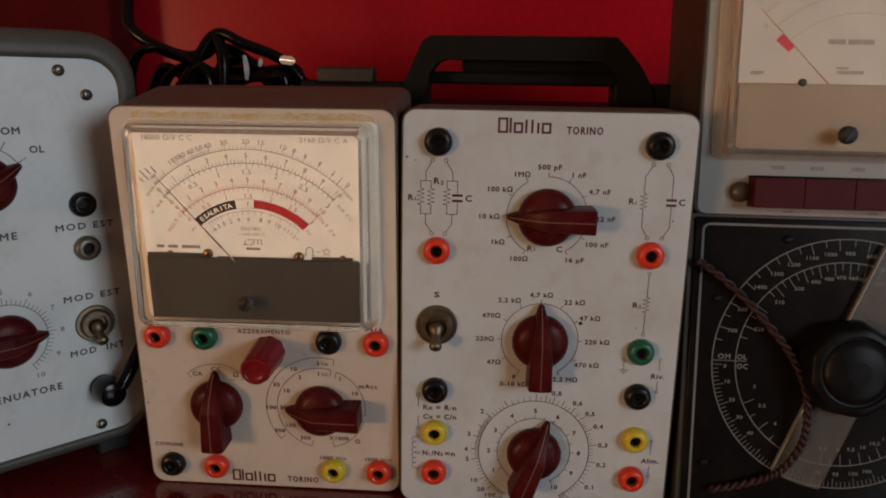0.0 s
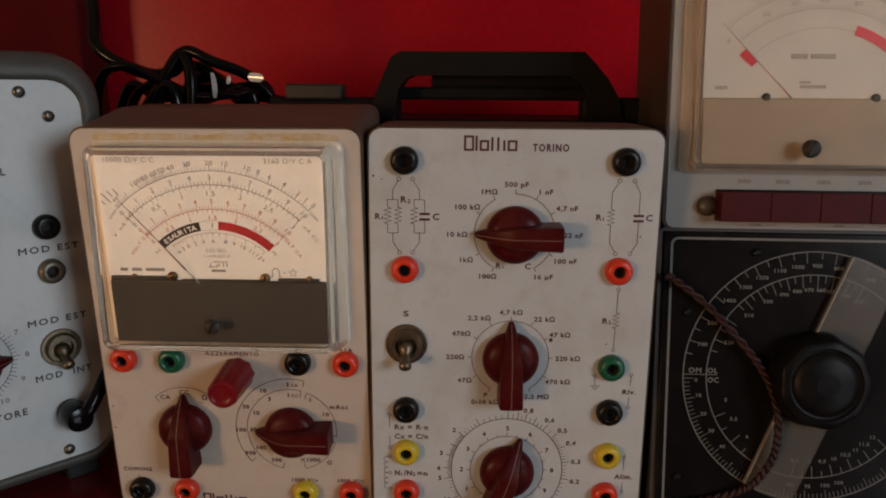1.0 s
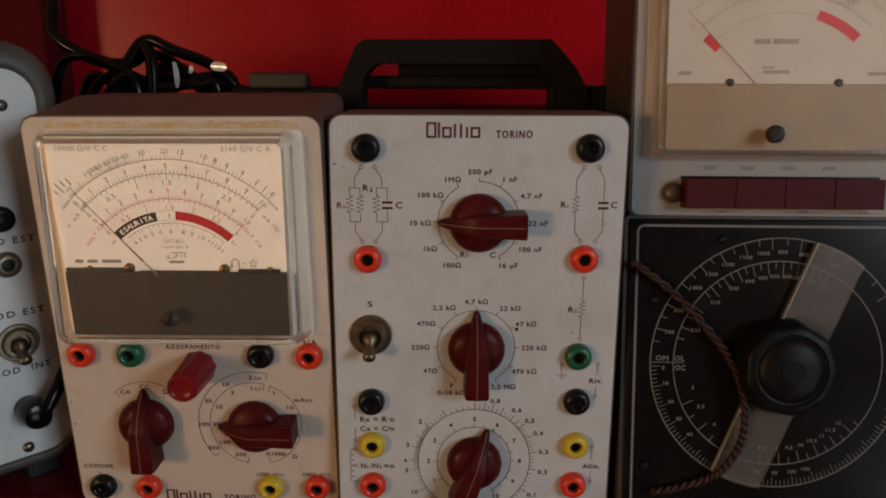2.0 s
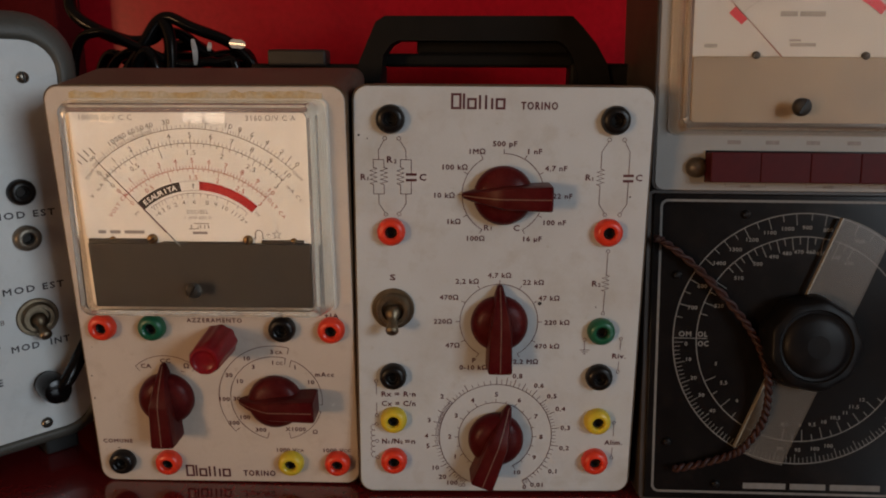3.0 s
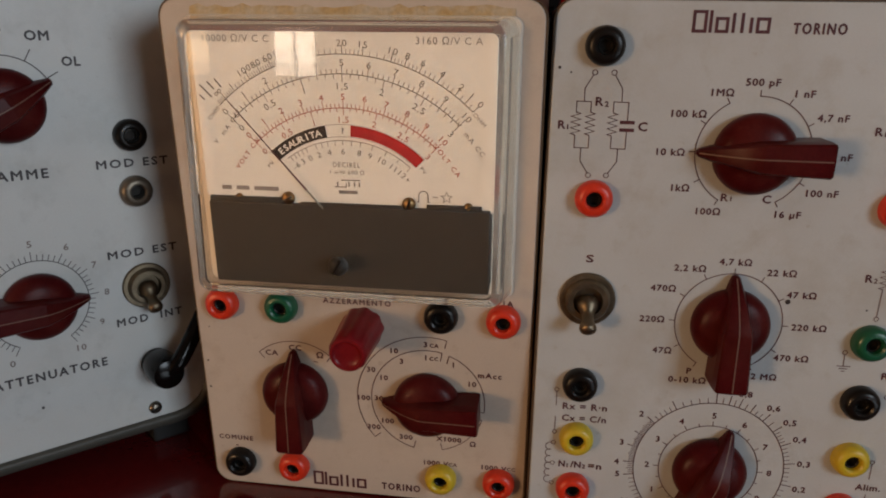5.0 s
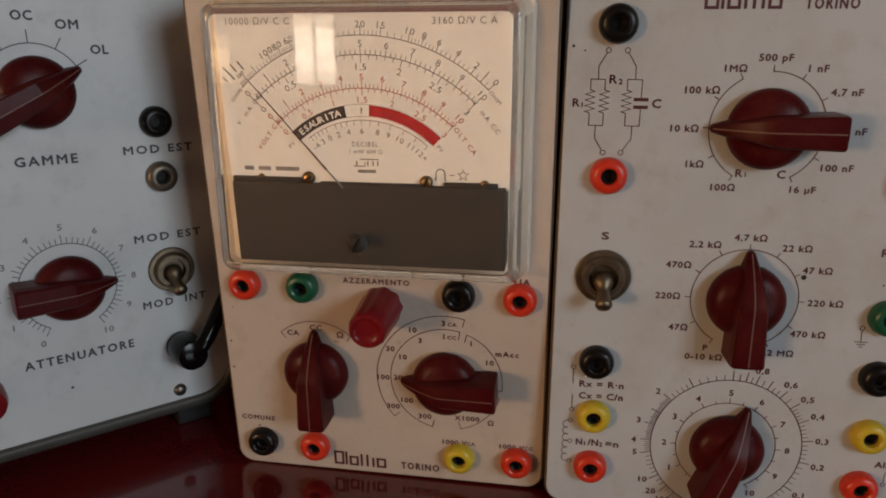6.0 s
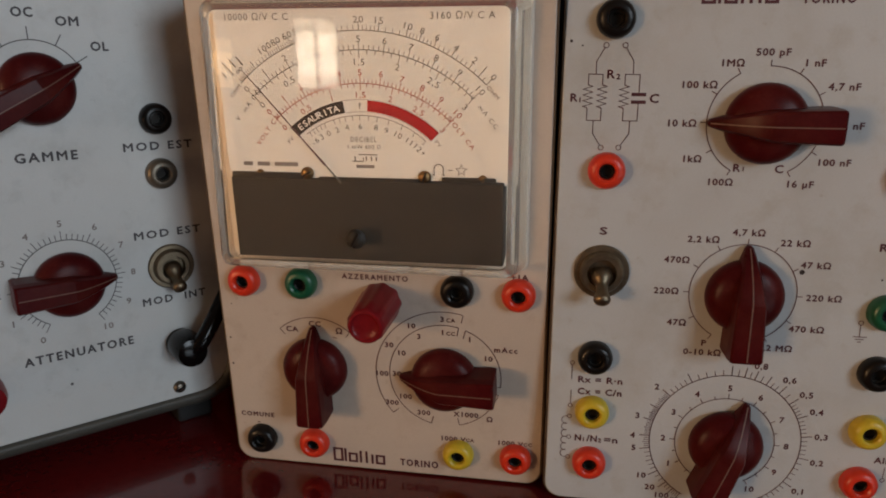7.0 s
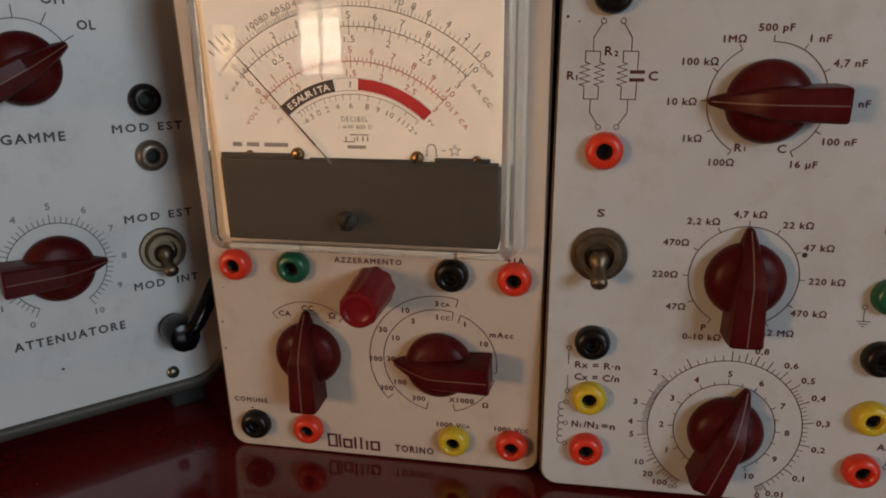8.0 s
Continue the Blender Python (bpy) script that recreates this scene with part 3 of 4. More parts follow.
def on_scale(v, full=10.0):
    return TURN0 + (TURN1 - TURN0) * v / full


def divided(p, r, n, major, long, short, w, below=False):
    """A scale's arc with n divisions, every major one longer; below: marks on the inner side."""
    for i in range(n + 1):
        k = (long if i % major == 0 else short) * (-1 if below else 1)
        p.tick(PX, PZ, r, r + k, on_scale(i, n), w)


# resistance, uneven; then 0 to 10 over 0 to 3, both for direct current; then the same pair in red for alternating current
dark.arc(PX, PZ, 58.1, TURN0, TURN1, 0.26, 2)
ohms = ((0, 45.5), (1, 49), (2, 52.8), (4, 59.2), (6, 65.4), (8, 70.2), (10, 74.5), (15, 83.3), (20, 89.6), (30, 98.4), (40, 105.1), (50, 108.8), (60, 112.4), (80, 116.5), (100, 120.5), (200, 127), (500, 131), (999, TURN0))
for (v, a), (_, b) in zip(ohms, ohms[1:]):
    n = 2 if v < 2 else 4 if v < 15 else 5
    for i in range(n):
        dark.tick(PX, PZ, 58.1, 58.1 + (2.8 if i == 0 else 1.5), a + (b - a) * i / n, 0.24 if i == 0 else 0.18)
dark.arc(PX, PZ, 52.2, TURN0, TURN1, 0.26, 2)
divided(dark, 52.2, 50, 5, 2.6, 1.5, 0.22), divided(dark, 52.2, 30, 5, 2.6, 1.4, 0.22, True)
red2.arc(PX, PZ, 41.8, TURN0, TURN1, 0.26, 2)
divided(red2, 41.8, 50, 5, 2.4, 1.4, 0.22), divided(red2, 41.8, 30, 5, 2.2, 1.2, 0.22, True)
for r in (36.7, 32.8):
    faint.arc(PX, PZ, r, TURN0 - 1, TURN1, 0.14, 3)
faint.arc(PX, PZ, 31.6, 127, 48, 0.22, 3)
for a in (125, 122.4, 119.8, 117, 114.2, 107.7, 104, 100.4, 95.8, 91.2, 85.8, 80.4, 73.1, 64.5, 56.2, 48):
    dark.tick(PX, PZ, 31.6, 29.9, a, 0.2)


def numbers(p, items, r, h):
    """Numerals along an arc, each turned with it."""
    p.ring_text([(str(v).replace(".", ","), a) for v, a in items], PX, PZ, r, h, False)


numbers(dark, [("∞", 131.6)] + [(v, a) for v, a in ohms[:15]], 61.4, 2.1)
numbers(dark, [(v, on_scale(v)) for v in range(11)], 55.6, 2.1)
numbers(dark, [(v, on_scale(v, 3)) for v in (0, 0.5, 1, 1.5, 2, 2.5, 3)], 48.5, 2.1)
numbers(red2, [(v, on_scale(v)) for v in range(11)], 45.3, 2.0)
numbers(red2, [(v, on_scale(v, 3)) for v in (0, 0.5, 1, 1.5, 2, 2.5, 3)], 38.2, 1.95)
numbers(dark, [("-6", 125.4), (3, 119.8), (0, 114.2), (2, 107.7), (4, 100.4), (6, 91.2), (8, 80.4), (9, 73.1), (10, 64.5), (11, 56.2), ("12+", 47.0)], 28.1, 1.9)
faint.text("10000 Ω/V C C", -32.5, 176.7, 2.2, 21.4), dark.text("3160 Ω/V C A", 34.0, 176.5, 2.2, 20.1)
faint.text("DECIBEL", 1.0, 138.0, 1.7, 8.8).text("1 mW 600 Ω", 1.1, 135.5, 1.3, 11.2)
bars(faint, -1.9, 4.3, 128.9, 1.1, (1,)), bars(faint, -41.8, -22.3, 129.1, 1.4, (1.2, 1.6, 3))
# maker's mark: plain strokes between two offset lines
dark.line([(-3.3, 130.6), (0.6, 130.6), (0.6, 131.9)], 0.35).line([(-0.9, 132.9), (5.4, 132.9)], 0.35)
for a in (-2.2, 1.6, 3.4, 5.0):
    dark.line([(a, 130.8), (a, 132.3)], 0.45)
dark.arc(25.9, 128.7, 1.5, 0, 180, 0.4, 20).line([(24.4, 128.7), (24.4, 126.6), (23.8, 126.6)], 0.4).line([(27.4, 128.7), (27.4, 126.6), (28.0, 126.6)], 0.4).line([(29.0, 128.3), (30.6, 128.3)], 0.35)
star = [(33.4 + (1.9 if i % 2 == 0 else 0.8) * math.sin(math.pi * i / 5), 128.3 + (1.9 if i % 2 == 0 else 0.8) * math.cos(math.pi * i / 5)) for i in range(10)]
dark.line(star, 0.28, True)
faint.ring_text([("OHM", 137.5), ("OHM", 42.4)], PX, PZ, 58, 1.4, False)
red2.ring_text([("VOLT CA", 141), ("VOLT CA", 38.5)], PX, PZ, 42, 1.6, False)
faint.ring_text([("V  mA CC", 138.5), ("V  mA CC", 39.5)], PX, PZ, 52, 1.6, False), faint.ring_text([("PV", 137), ("PV", 42)], PX, PZ, 34, 1.4, False)
for i in range(4):
    faint.tick(PX, PZ, 61.6 + 1.2 * (i % 2), 65.0 + (i % 3), 129.6 + i * 2.2, 0.5)
dark.make("printed_scale", INK_SCALE, meter), red2.make("printed_scale", INK_PALE, meter), faint.make("printed_scale", INK_FAINT, meter)
q = Print(MD + 0.06)
q.arc(PX, PZ, 34.75, 132.0, 99.6, 3.8, 2)
q.make("black_band", DARK_ARC, meter, "black band lettered in cream")
q = Print(MD + 0.12, 0.03)
for i, ch in enumerate("ESAURITA"):
    q.ring_text([(ch, 127.2 - i * 3.3)], PX, PZ, 34.7, 2.1, False)
q.make("band_lettering", SCALE, meter)
q = Print(MD + 0.06)
q.arc(PX, PZ, 34.75, 86.5, 45.8, 3.5, 2)
q.make("red_band", RED_ARC, meter, "red band of the scale")
q = Print(MD + 0.05)
q.text("?", PX - 0.4, PZ + 34.7, 1.9)
q.make("band_lettering", INK_FAINT, meter)
needle(meter, PX, PZ, 20, 58.6, 130.4, 12.4, INK)
needle(meter, PX, PZ, 12, 21, 130.4, 12.3, STEEL)
cover(meter, -50.0, 51.4, 94.6, 181.4, -55.6, 55.0, 90.0, 183.4, 17, 0.064)
# added strip: the cover's yellowed top wall and the glow along it
rng = random.Random(8)
upper = [(x, 186.2 + rng.uniform(-0.9, 0.5)) for x in range(-52, 55, 3)]
lower = [(x, 182.6) for x, _ in reversed(upper)]
part("upper_lip_glow", loft([[(x, -0.02, z) for x, z in upper + lower], [(x, -0.7 if z < 183 else -0.2, z) for x, z in upper + lower]]), LIP_GLOW, tester, "amber strip for the cover's yellowed upper edge and its golden glow")
adj = screw(meter, -1.6, 105.6, 3.4, BAND, 16.9, 60, "adjuster")
# added pale strips stand for the light caught in the cover's lower lip
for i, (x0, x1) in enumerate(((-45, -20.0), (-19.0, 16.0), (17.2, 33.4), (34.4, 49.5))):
    part("lip_glow_strip", rbox(x0, x1, -15.4, -12.6, 93.0, 94.3, 0.2), SCALE, meter, "pale strip standing for light caught in the cover's lower lip")

# ---- substitution box in the middle ----
boxb = thing("substitution_box", pose(0, 0.3075, 0, 0, 0, 4.8),
             "substitution box with pale grey panel and maroon knobs, on the table", "test instrument")
part("front_panel", plate(-62.6, 63.1, 1.8, 188.4, 6, -2.6, 0), PANEL, boxb, "pale grey enamelled panel")
small_case(boxb, -62.6, 63.1, 1.8, 188.4, 6, rise=0.6)
for c, x, z in (("black", -47.2, 174.9), ("red", -47.2, 127.0), ("black", -47.0, 60.1), ("yellow", -46.9, 38.7), ("red", -46.9, 18.0),
                ("black", 47.1, 175.0), ("red", 46.8, 127.1), ("green", 46.2, 82.0), ("black", 46.5, 60.1), ("yellow", 46.9, 38.3), ("red", 46.7, 18.0)):
    jack(boxb, c, x, z)
pointer_knob(boxb, 0.7, 143.2, 90)
pointer_knob(boxb, 0.4, 86.0, 0)
pointer_knob(boxb, 0.2, 29.9, -20)
toggle(boxb, -46.7, 92.0, 40)
p = Print()
CX, CZ = 0.8, 143.2
p.arc(CX, CZ, 17.6, 120, 240, 0.3).arc(CX, CZ, 17.6, -60, 90, 0.3)
for a in (120, 150, 180, 210, 240, 90, 60, 30, 0, -30, -60):
    p.tick(CX, CZ, 17.5, 19.5, a, 0.3)
for t, x, z in (("1MΩ", -10.5, 161.7), ("500 pF", 1.1, 165.0), ("1 nF", 13.9, 161.8), ("4,7 nF", 23.1, 154.7), ("22 nF", 26.4, 142.8), ("100 nF", 23.5, 131.2),
                ("16 µF", 14.1, 124.0), ("100Ω", -10.6, 124.1), ("1kΩ", -20.1, 131.5), ("10 kΩ", -24.3, 142.9), ("100 kΩ", -19.9, 155.0)):
    p.text(t, x, z, 2.2)
p.text("R", -6.0, 128.9, 2.5).text("1", -4.0, 128.5, 1.5).text("C", 7.0, 128.8, 2.6)
p.make("printed_scale", INK, boxb)
p = Print()
CX, CZ = 0.4, 86.0
p.arc(CX, CZ, 17.4, -60, 240, 0.3)
for a in range(-60, 241, 30):
    p.tick(CX, CZ, 17.3, 19.3, a, 0.3)
for t, x, z in (("4,7 kΩ", 0.2, 107.5), ("22 kΩ", 15.2, 104.4), ("47 kΩ", 22.4, 97.1), ("220 kΩ", 26.4, 85.8), ("470 kΩ", 22.3, 74.5), ("2,2 MΩ", 13.0, 67.1),
                ("0-10 kΩ", -10.7, 64.2), ("P", -10.4, 67.7), ("47Ω", -20.2, 74.8), ("220Ω", -24.6, 86.1), ("470Ω", -22.0, 97.3), ("2,2 kΩ", -14.0, 104.7)):
    p.text(t, x, z, 2.2)
p.make("printed_scale", INK, boxb)
p = Print()
CX, CZ = 0.2, 29.9
p.arc(CX, CZ, 26.0, -60, 241, 0.3, 3).arc(CX, CZ, 17.1, -62, 241, 0.3)
# the ratio scale: from mark to mark, with so many small divisions between
for marks in (((90, 5), (120, 5), (140.2, 10), (154, 10), (165.3, 10), (179, 6), (189.8, 6), (211.7, 3), (223.9, 3), (232, 4), (239, 1)),
              ((90, 2), (80.4, 2), (72.8, 2), (63.3, 3), (51.3, 2), (39.1, 5), (25.1, 5), (8.8, 5), (-9.3, 5), (-33, 5), (-54, 4), (-60, 1))):
    for (a, n), (b, _) in zip(marks, marks[1:]):
        for i in range(n):
            p.tick(CX, CZ, 25.9, 26.0 + (3.7 if i == 0 else 2.5 if 2 * i == n else 2.0), a + (b - a) * i / n, 0.3 if i == 0 else 0.22)
    p.tick(CX, CZ, 25.9, 28.6, marks[-1][0], 0.3)
for i in range(21):
    p.tick(CX, CZ, 17.0, 19.0 if i % 2 == 0 else 18.3, 241 - i * 15.05, 0.28)
p.ring_text([("5", 90), ("4", 120.9), ("3", 150), ("2", 180), ("1", 208.8), ("6", 60), ("7", 29), ("8", 0), ("9", -30), ("10", -59.5)], CX, CZ, 21.2, 2.2)
for t, x, z in (("0,8", 9.6, 60.1), ("0,6", 19.5, 55.5), ("0,5", 25.6, 50.3), ("0,4", 29.8, 44.0), ("0,3", 32.5, 34.5), ("0,2", 32.4, 24.2), ("0,1", 27.4, 12.2), ("2", -24.7, 50.0),
                ("3", -30.6, 38.2), ("4", -31.8, 30.2), ("5", -31.1, 25.1), ("10", -27.4, 13.9), ("20", -24.2, 9.2), ("100", -19.5, 6.1), ("0,01", 20.2, 5.1), ("0", 14.5, 4.0)):
    p.text(t, x, z, 2.2)
p.circle(-15.8, 4.8, 0.7).circle(-14.3, 4.8, 0.7)
p.make("printed_scale", INK, boxb)


def zigzag(p, x, z0, z1, n=4, w=1.5):
    pts = [(x, z1)]
    h = (z1 - z0) / (2 * n)
    for i in range(2 * n):
        pts.append((x + (w if i % 2 == 0 else -w), z1 - h * (i + 0.5)))
    pts.append((x, z0))
    p.line(pts, 0.32)


p = Print()
p.circle(-49.6, 166.9, 0.8).circle(-43.7, 166.9, 0.8).circle(-49.5, 134.5, 0.8).circle(-43.8, 134.6, 0.8)
p.line([(-50.0, 166.1), (-52.4, 162.0), (-52.3, 158.0)], 0.26).line([(-43.3, 166.1), (-40.8, 162.1), (-40.7, 157.9)], 0.26)
for a, b in ((-54.6, -50.1), (-43.1, -38.5)):
    p.line([(a, 154.6), (a, 158.0), (b, 157.9), (b, 154.6 if b < -45 else 152.2)], 0.26), p.line([(a, 147.3), (a, 143.3), (b, 143.3), (b, 147.3 if b < -45 else 148.9)], 0.26)
zigzag(p, -54.6, 147.3, 154.6), zigzag(p, -50.1, 147.3, 154.6), zigzag(p, -43.1, 147.3, 154.6)
p.line([(-40.8, 151.7), (-36.2, 151.7)], 1.1).line([(-40.8, 149.3), (-36.2, 149.3)], 1.1)
p.line([(-52.4, 143.3), (-52.4, 139.1), (-49.9, 135.3)], 0.26).line([(-40.8, 143.2), (-40.8, 139.1), (-43.3, 135.4)], 0.26)
p.text("R", -58.9, 150.6, 2.6).text("1", -57.0, 149.9, 1.6).text("R", -47.6, 158.1, 2.7).text("2", -45.3, 157.3, 1.7).text("C", -33.6, 150.6, 2.8)
p.split("circuit_symbol", INK, boxb)
p = Print()
p.circle(45.2, 166.9, 0.8).circle(51.5, 166.9, 0.8).circle(45.0, 134.8, 0.8).circle(51.4, 134.8, 0.8)
p.line([(44.9, 166.1), (42.2, 161.8), (42.2, 154.5)], 0.26).line([(51.8, 166.1), (54.2, 161.8), (54.2, 152.2)], 0.26)
zigzag(p, 42.2, 147.4, 154.5)
p.line([(42.2, 147.4), (42.2, 139.4), (44.7, 135.6)], 0.26).line([(54.2, 148.9), (54.2, 139.4), (51.7, 135.6)], 0.26)
p.line([(51.9, 151.7), (56.4, 151.7)], 1.1).line([(51.9, 149.4), (56.4, 149.4)], 1.1)
p.text("R", 37.0, 151.0, 2.6).text("1", 38.9, 150.3, 1.6).text("C", 58.7, 150.9, 2.8)
p.split("circuit_symbol", INK, boxb)
p = Print()
p.circle(47.4, 118.6, 0.75).line([(47.4, 117.9), (47.2, 107.8)], 0.26).line([(47.0, 100.4), (46.8, 91.0)], 0.26).circle(46.8, 90.2, 0.75)
zigzag(p, 47.1, 100.4, 107.8)
p.text("R", 42.3, 104.0, 2.6).text("2", 44.4, 103.3, 1.6)
p.circle(39.2, 77.8, 0.75).line([(39.2, 77.1), (39.4, 72.8)], 0.26)
for i in range(3):
    p.line([(39.5 - 2.2 + i * 0.8, 72.8 - i * 0.9), (39.5 + 2.2 - i * 0.8, 72.8 - i * 0.9)], 0.3)
p.circle(55.6, 78.2, 0.7).line([(55.6, 77.4), (55.5, 73.0)], 0.26).line([(55.2, 67.4), (55.1, 63.0)], 0.26).circle(55.1, 62.3, 0.7)
p.circle(55.0, 37.2, 0.7).line([(55.0, 36.4), (55.0, 30.4)], 0.26).line([(54.9, 24.4), (54.8, 20.0)], 0.26).circle(54.8, 19.3, 0.7)
p.split("circuit_symbol", INK, boxb)
Print().words([("S", -46.8, 106.4, 2.6, 2.4), ("TORINO", 15.1, 180.8, 3.2, 15.2), ("Rx = R·n", -44.6, 51.1, 2.5, 15.4), ("Cx = C/n", -44.6, 46.4, 2.5, 15.4),
               ("N", -51.3, 27.5, 2.6, 2.1), ("1", -49.3, 26.9, 1.7, None), ("/N", -46.3, 27.5, 2.6, 3.6), ("2", -43.4, 26.9, 1.7, None), ("=n", -39.4, 27.4, 2.6, 4.6), ("Riv.", 55.2, 70.0, 2.4, 6.0), ("Alim.", 55.2, 27.1, 2.4, 8.2)], "lettering", INK, boxb, "maroon lettering")
brand_mark(boxb, -21.7, 1.1, 179.2, 6.4)
p = Print()
p.circle(-54.8, 57.3, 0.75).line([(-54.8, 56.5), (-54.7, 50.9)], 0.26).line([(-54.7, 46.6), (-54.7, 41.2)], 0.26).circle(-54.7, 40.4, 0.75)
p.circle(-54.8, 36.0, 0.75).circle(-54.7, 27.5, 0.75).circle(-54.6, 19.2, 0.75)
for i in range(6):
    p.arc(-56.0, 34.4 - i * 2.75, 1.5, 75, 285, 0.26, 20)
p.split("circuit_symbol", INK, boxb)
for x, z, r in ((18.4, 94.6, 0.9), (43.4, 93.0, 0.35), (55.4, 142.6, 0.4), (-60.6, 168.2, 0.5), (-57.0, 166.8, 0.3)):
    Print().arc(x, z, r * 0.5, 0, 360, r, 40).make("paint_chip", DARK_ARC, boxb)

# ---- signal generator at the side, turned towards the others ----
gen = thing("signal_generator", pose(-0.223, 0.3156, 0.001, 0, 0, 50), "signal generator, pale blue panel in rounded grey case, on the table", "test instrument")


def gen_ring(y, g, r):
    return [(x, y, z) for x, z in outline(-142 - g, 22 + g, 17 - g * 0.75, 206.5 + g * 1.25, r)]


part("case", loft([gen_ring(1.6, -0.4, 14), gen_ring(-1.2, 0.4, 14.6), gen_ring(-2.0, 2.0, 15.5), gen_ring(-0.5, 6.5, 19), gen_ring(3.5, 9.6, 22), gen_ring(10, 10.4, 23), gen_ring(120, 10.4, 23), gen_ring(128, 6, 20)]),
     CASE_GREY, gen, "rounded grey hammered case", flat=1e9, angle=60)
part("front_panel", plate(-142, 22, 17, 206.5, 14, -2.0, 0), PANEL_BLUE, gen, "pale blue-grey panel")
for fx in (-125, 8):
    for fy in (18, 105):
        part("rubber_foot", rbox(fx - 8, fx + 8, fy - 8, fy + 8, -1, 12, 1.5), RUBBER, gen)
jack(gen, "black", 0.6, 138.0), jack(gen, "grey", 0.7, 116.2)
jack(gen, "black", 1.6, 42.6)
toggle(gen, 1.0, 77.0, 38)
pointer_knob(gen, -39.3, 150.7, -62)
pointer_knob(gen, -37.9, 77.0, -90)
part("red_cap", lathe([(7, 0), (7.2, 8), (6.4, 12), (3, 13)], 24), RED_KNOB, gen, "red plastic knob", spot(-71.5, 41))
for x, z, t in ((-4.0, 201.0, 40), (7.2, 189.9, 100), (-0.8, 22.0, 20), (8.2, 32.8, 70)):
    screw(gen, x, z, 2.7, STEEL, 0, t)
p = Print()
p.arc(-39.3, 150.9, 16.7, 31, 151, 0.36)
for a in (91, 61, 31, 121, 151):
    p.tick(-39.3, 150.9, 16.7, 21.2, a, 0.36)
p.text("OC", -40.4, 177.0, 3.3, 6.6).text("OM", -26.4, 174.2, 3.3, 7.4).text("OL", -16.5, 165.5, 3.3, 6.0)
p.make("printed_scale", INK_GREY, gen)
p = Print()
CX, CZ = -37.9, 77.0
p.arc(CX, CZ, 17.2, -58, 241, 0.34)
for i in range(51):
    p.tick(CX, CZ, 17.2, 17.2 + (3.6 if i % 5 == 0 else 2.4), 241 - i * 5.98, 0.28)
Print(0.12, 0.03).ring_text([(str(i), 241 - i * 30) for i in range(11)], CX, CZ, 23.8, 2.5).make("printed_scale", INK_FAINT, gen)
p.make("printed_scale", INK_GREY, gen)
Print().words([("GAMME", -39.1, 126.3, 3.5, 20.6), ("MOD EST", 0.9, 127.4, 3.2, 26.4), ("MOD EST", 1.1, 91.6, 3.2, 26.5), ("MOD  INT", 1.2, 63.2, 3.2, 25.8), ("ATTENUATORE", -37.0, 48.4, 3.5, 39.6)],
              "lettering", INK_GREY, gen, "dark grey lettering")
Print().arc(-41.9, 35.4, 0.3, 0, 360, 0.6, 40).make("paint_chip", INK_GREY, gen)

GEN = pose(-0.223, 0.3156, 0.001, 0, 0, 50)


def at_gen(x, z, d):
    return GEN @ Vector((x * MM, -d * MM, z * MM))


lead = thing("test_lead", pose(-0.223, 0.3156, 0.044, 0, 0, 50), "black test lead plugged into the generator's panel", "cable")
inv = lead.matrix_basis.inverted()
part("plug", lathe([(3.0, 4.6), (6.6, 4.7), (6.9, 8), (6.7, 15), (6.0, 17.5), (3.4, 18.6)], 24), CABLE, lead, "black moulded plug", spot(1.4, 0.4))
part("cable", tube([inv @ at_gen(1.4, 43.5, 15), inv @ at_gen(6, 48, 17), inv @ at_gen(13, 57, 15), inv @ at_gen(21, 67, 11), inv @ at_gen(29, 80, 8), inv @ at_gen(38, 95, 2)], 0.0034, 12), CABLE, lead)

# ---- dial instrument with the black panel, leaning back ----
dial = thing("dial_oscillator", pose(0.073, 0.331, 0.1386, -9, 0, 2.5), "black-panelled oscillator with a large white tuning dial, leaning back", "test instrument")
part("front_panel", rbox(-3.6, 133.6, 0, 3, -139.2, 3.2, 0.6), BLACK_PANEL, dial, "black enamelled panel")
part("case", loft([[(x, y, z) for x, z in outline(-5.0 - g, 135.0 + g, -140.4 - g * 0.2, 4.4 + g * 0.4, 3)] for y, g in ((1.2, 0), (1.2, 0.8), (2.0, 1.2), (70, 1.2), (74, -2))]), CASE_DARK, dial, "dark case")
p = Print(0.14)
p.line(list(outline(0, 130, -135.6, 0, 3)), 1.1, True)
p.make("printed_border", INK_WHITE, dial, "thin white border line")
CX, CZ = 65.2, -63.2
p = Print(0.14)
p.arc(CX, CZ, 58.0, 0, 360, 0.5, 3).arc(CX, CZ, 47.4, 0, 360, 0.45, 3)
p.line([(CX - 58, CZ), (CX - 42.5, CZ)], 0.34)
for i, a in enumerate((170, 164, 158, 152, 146, 140.5, 134.5, 129, 123.5, 118.5, 112.5, 107, 100.5, 94.5, 87.5, 81, 73, 66, 58, 50, 42, 34, 26, 18)):
    p.tick(CX, CZ, 58, 58 - (5.2 if i % 2 else 3.2), a, 0.34)
for i in range(22):
    p.tick(CX, CZ, 47.4, 47.4 - (6.0 if i % 2 else 3.4), 166 - i * 6.6 if i < 4 else 136 - (i - 4) * 4.3, 0.34)
for i in range(90):
    p.tick(CX, CZ, 58, 58 - (4.6 if i % 5 == 0 else 3.0), 182 + i * 1.95, 0.28)
for i in range(16):
    p.tick(CX, CZ, 47.4, 47.4 - (5.5 if i % 2 == 0 else 3.0), 205 + i * 8.6 if i < 4 else 262 + (i - 4) * 5.6, 0.34)
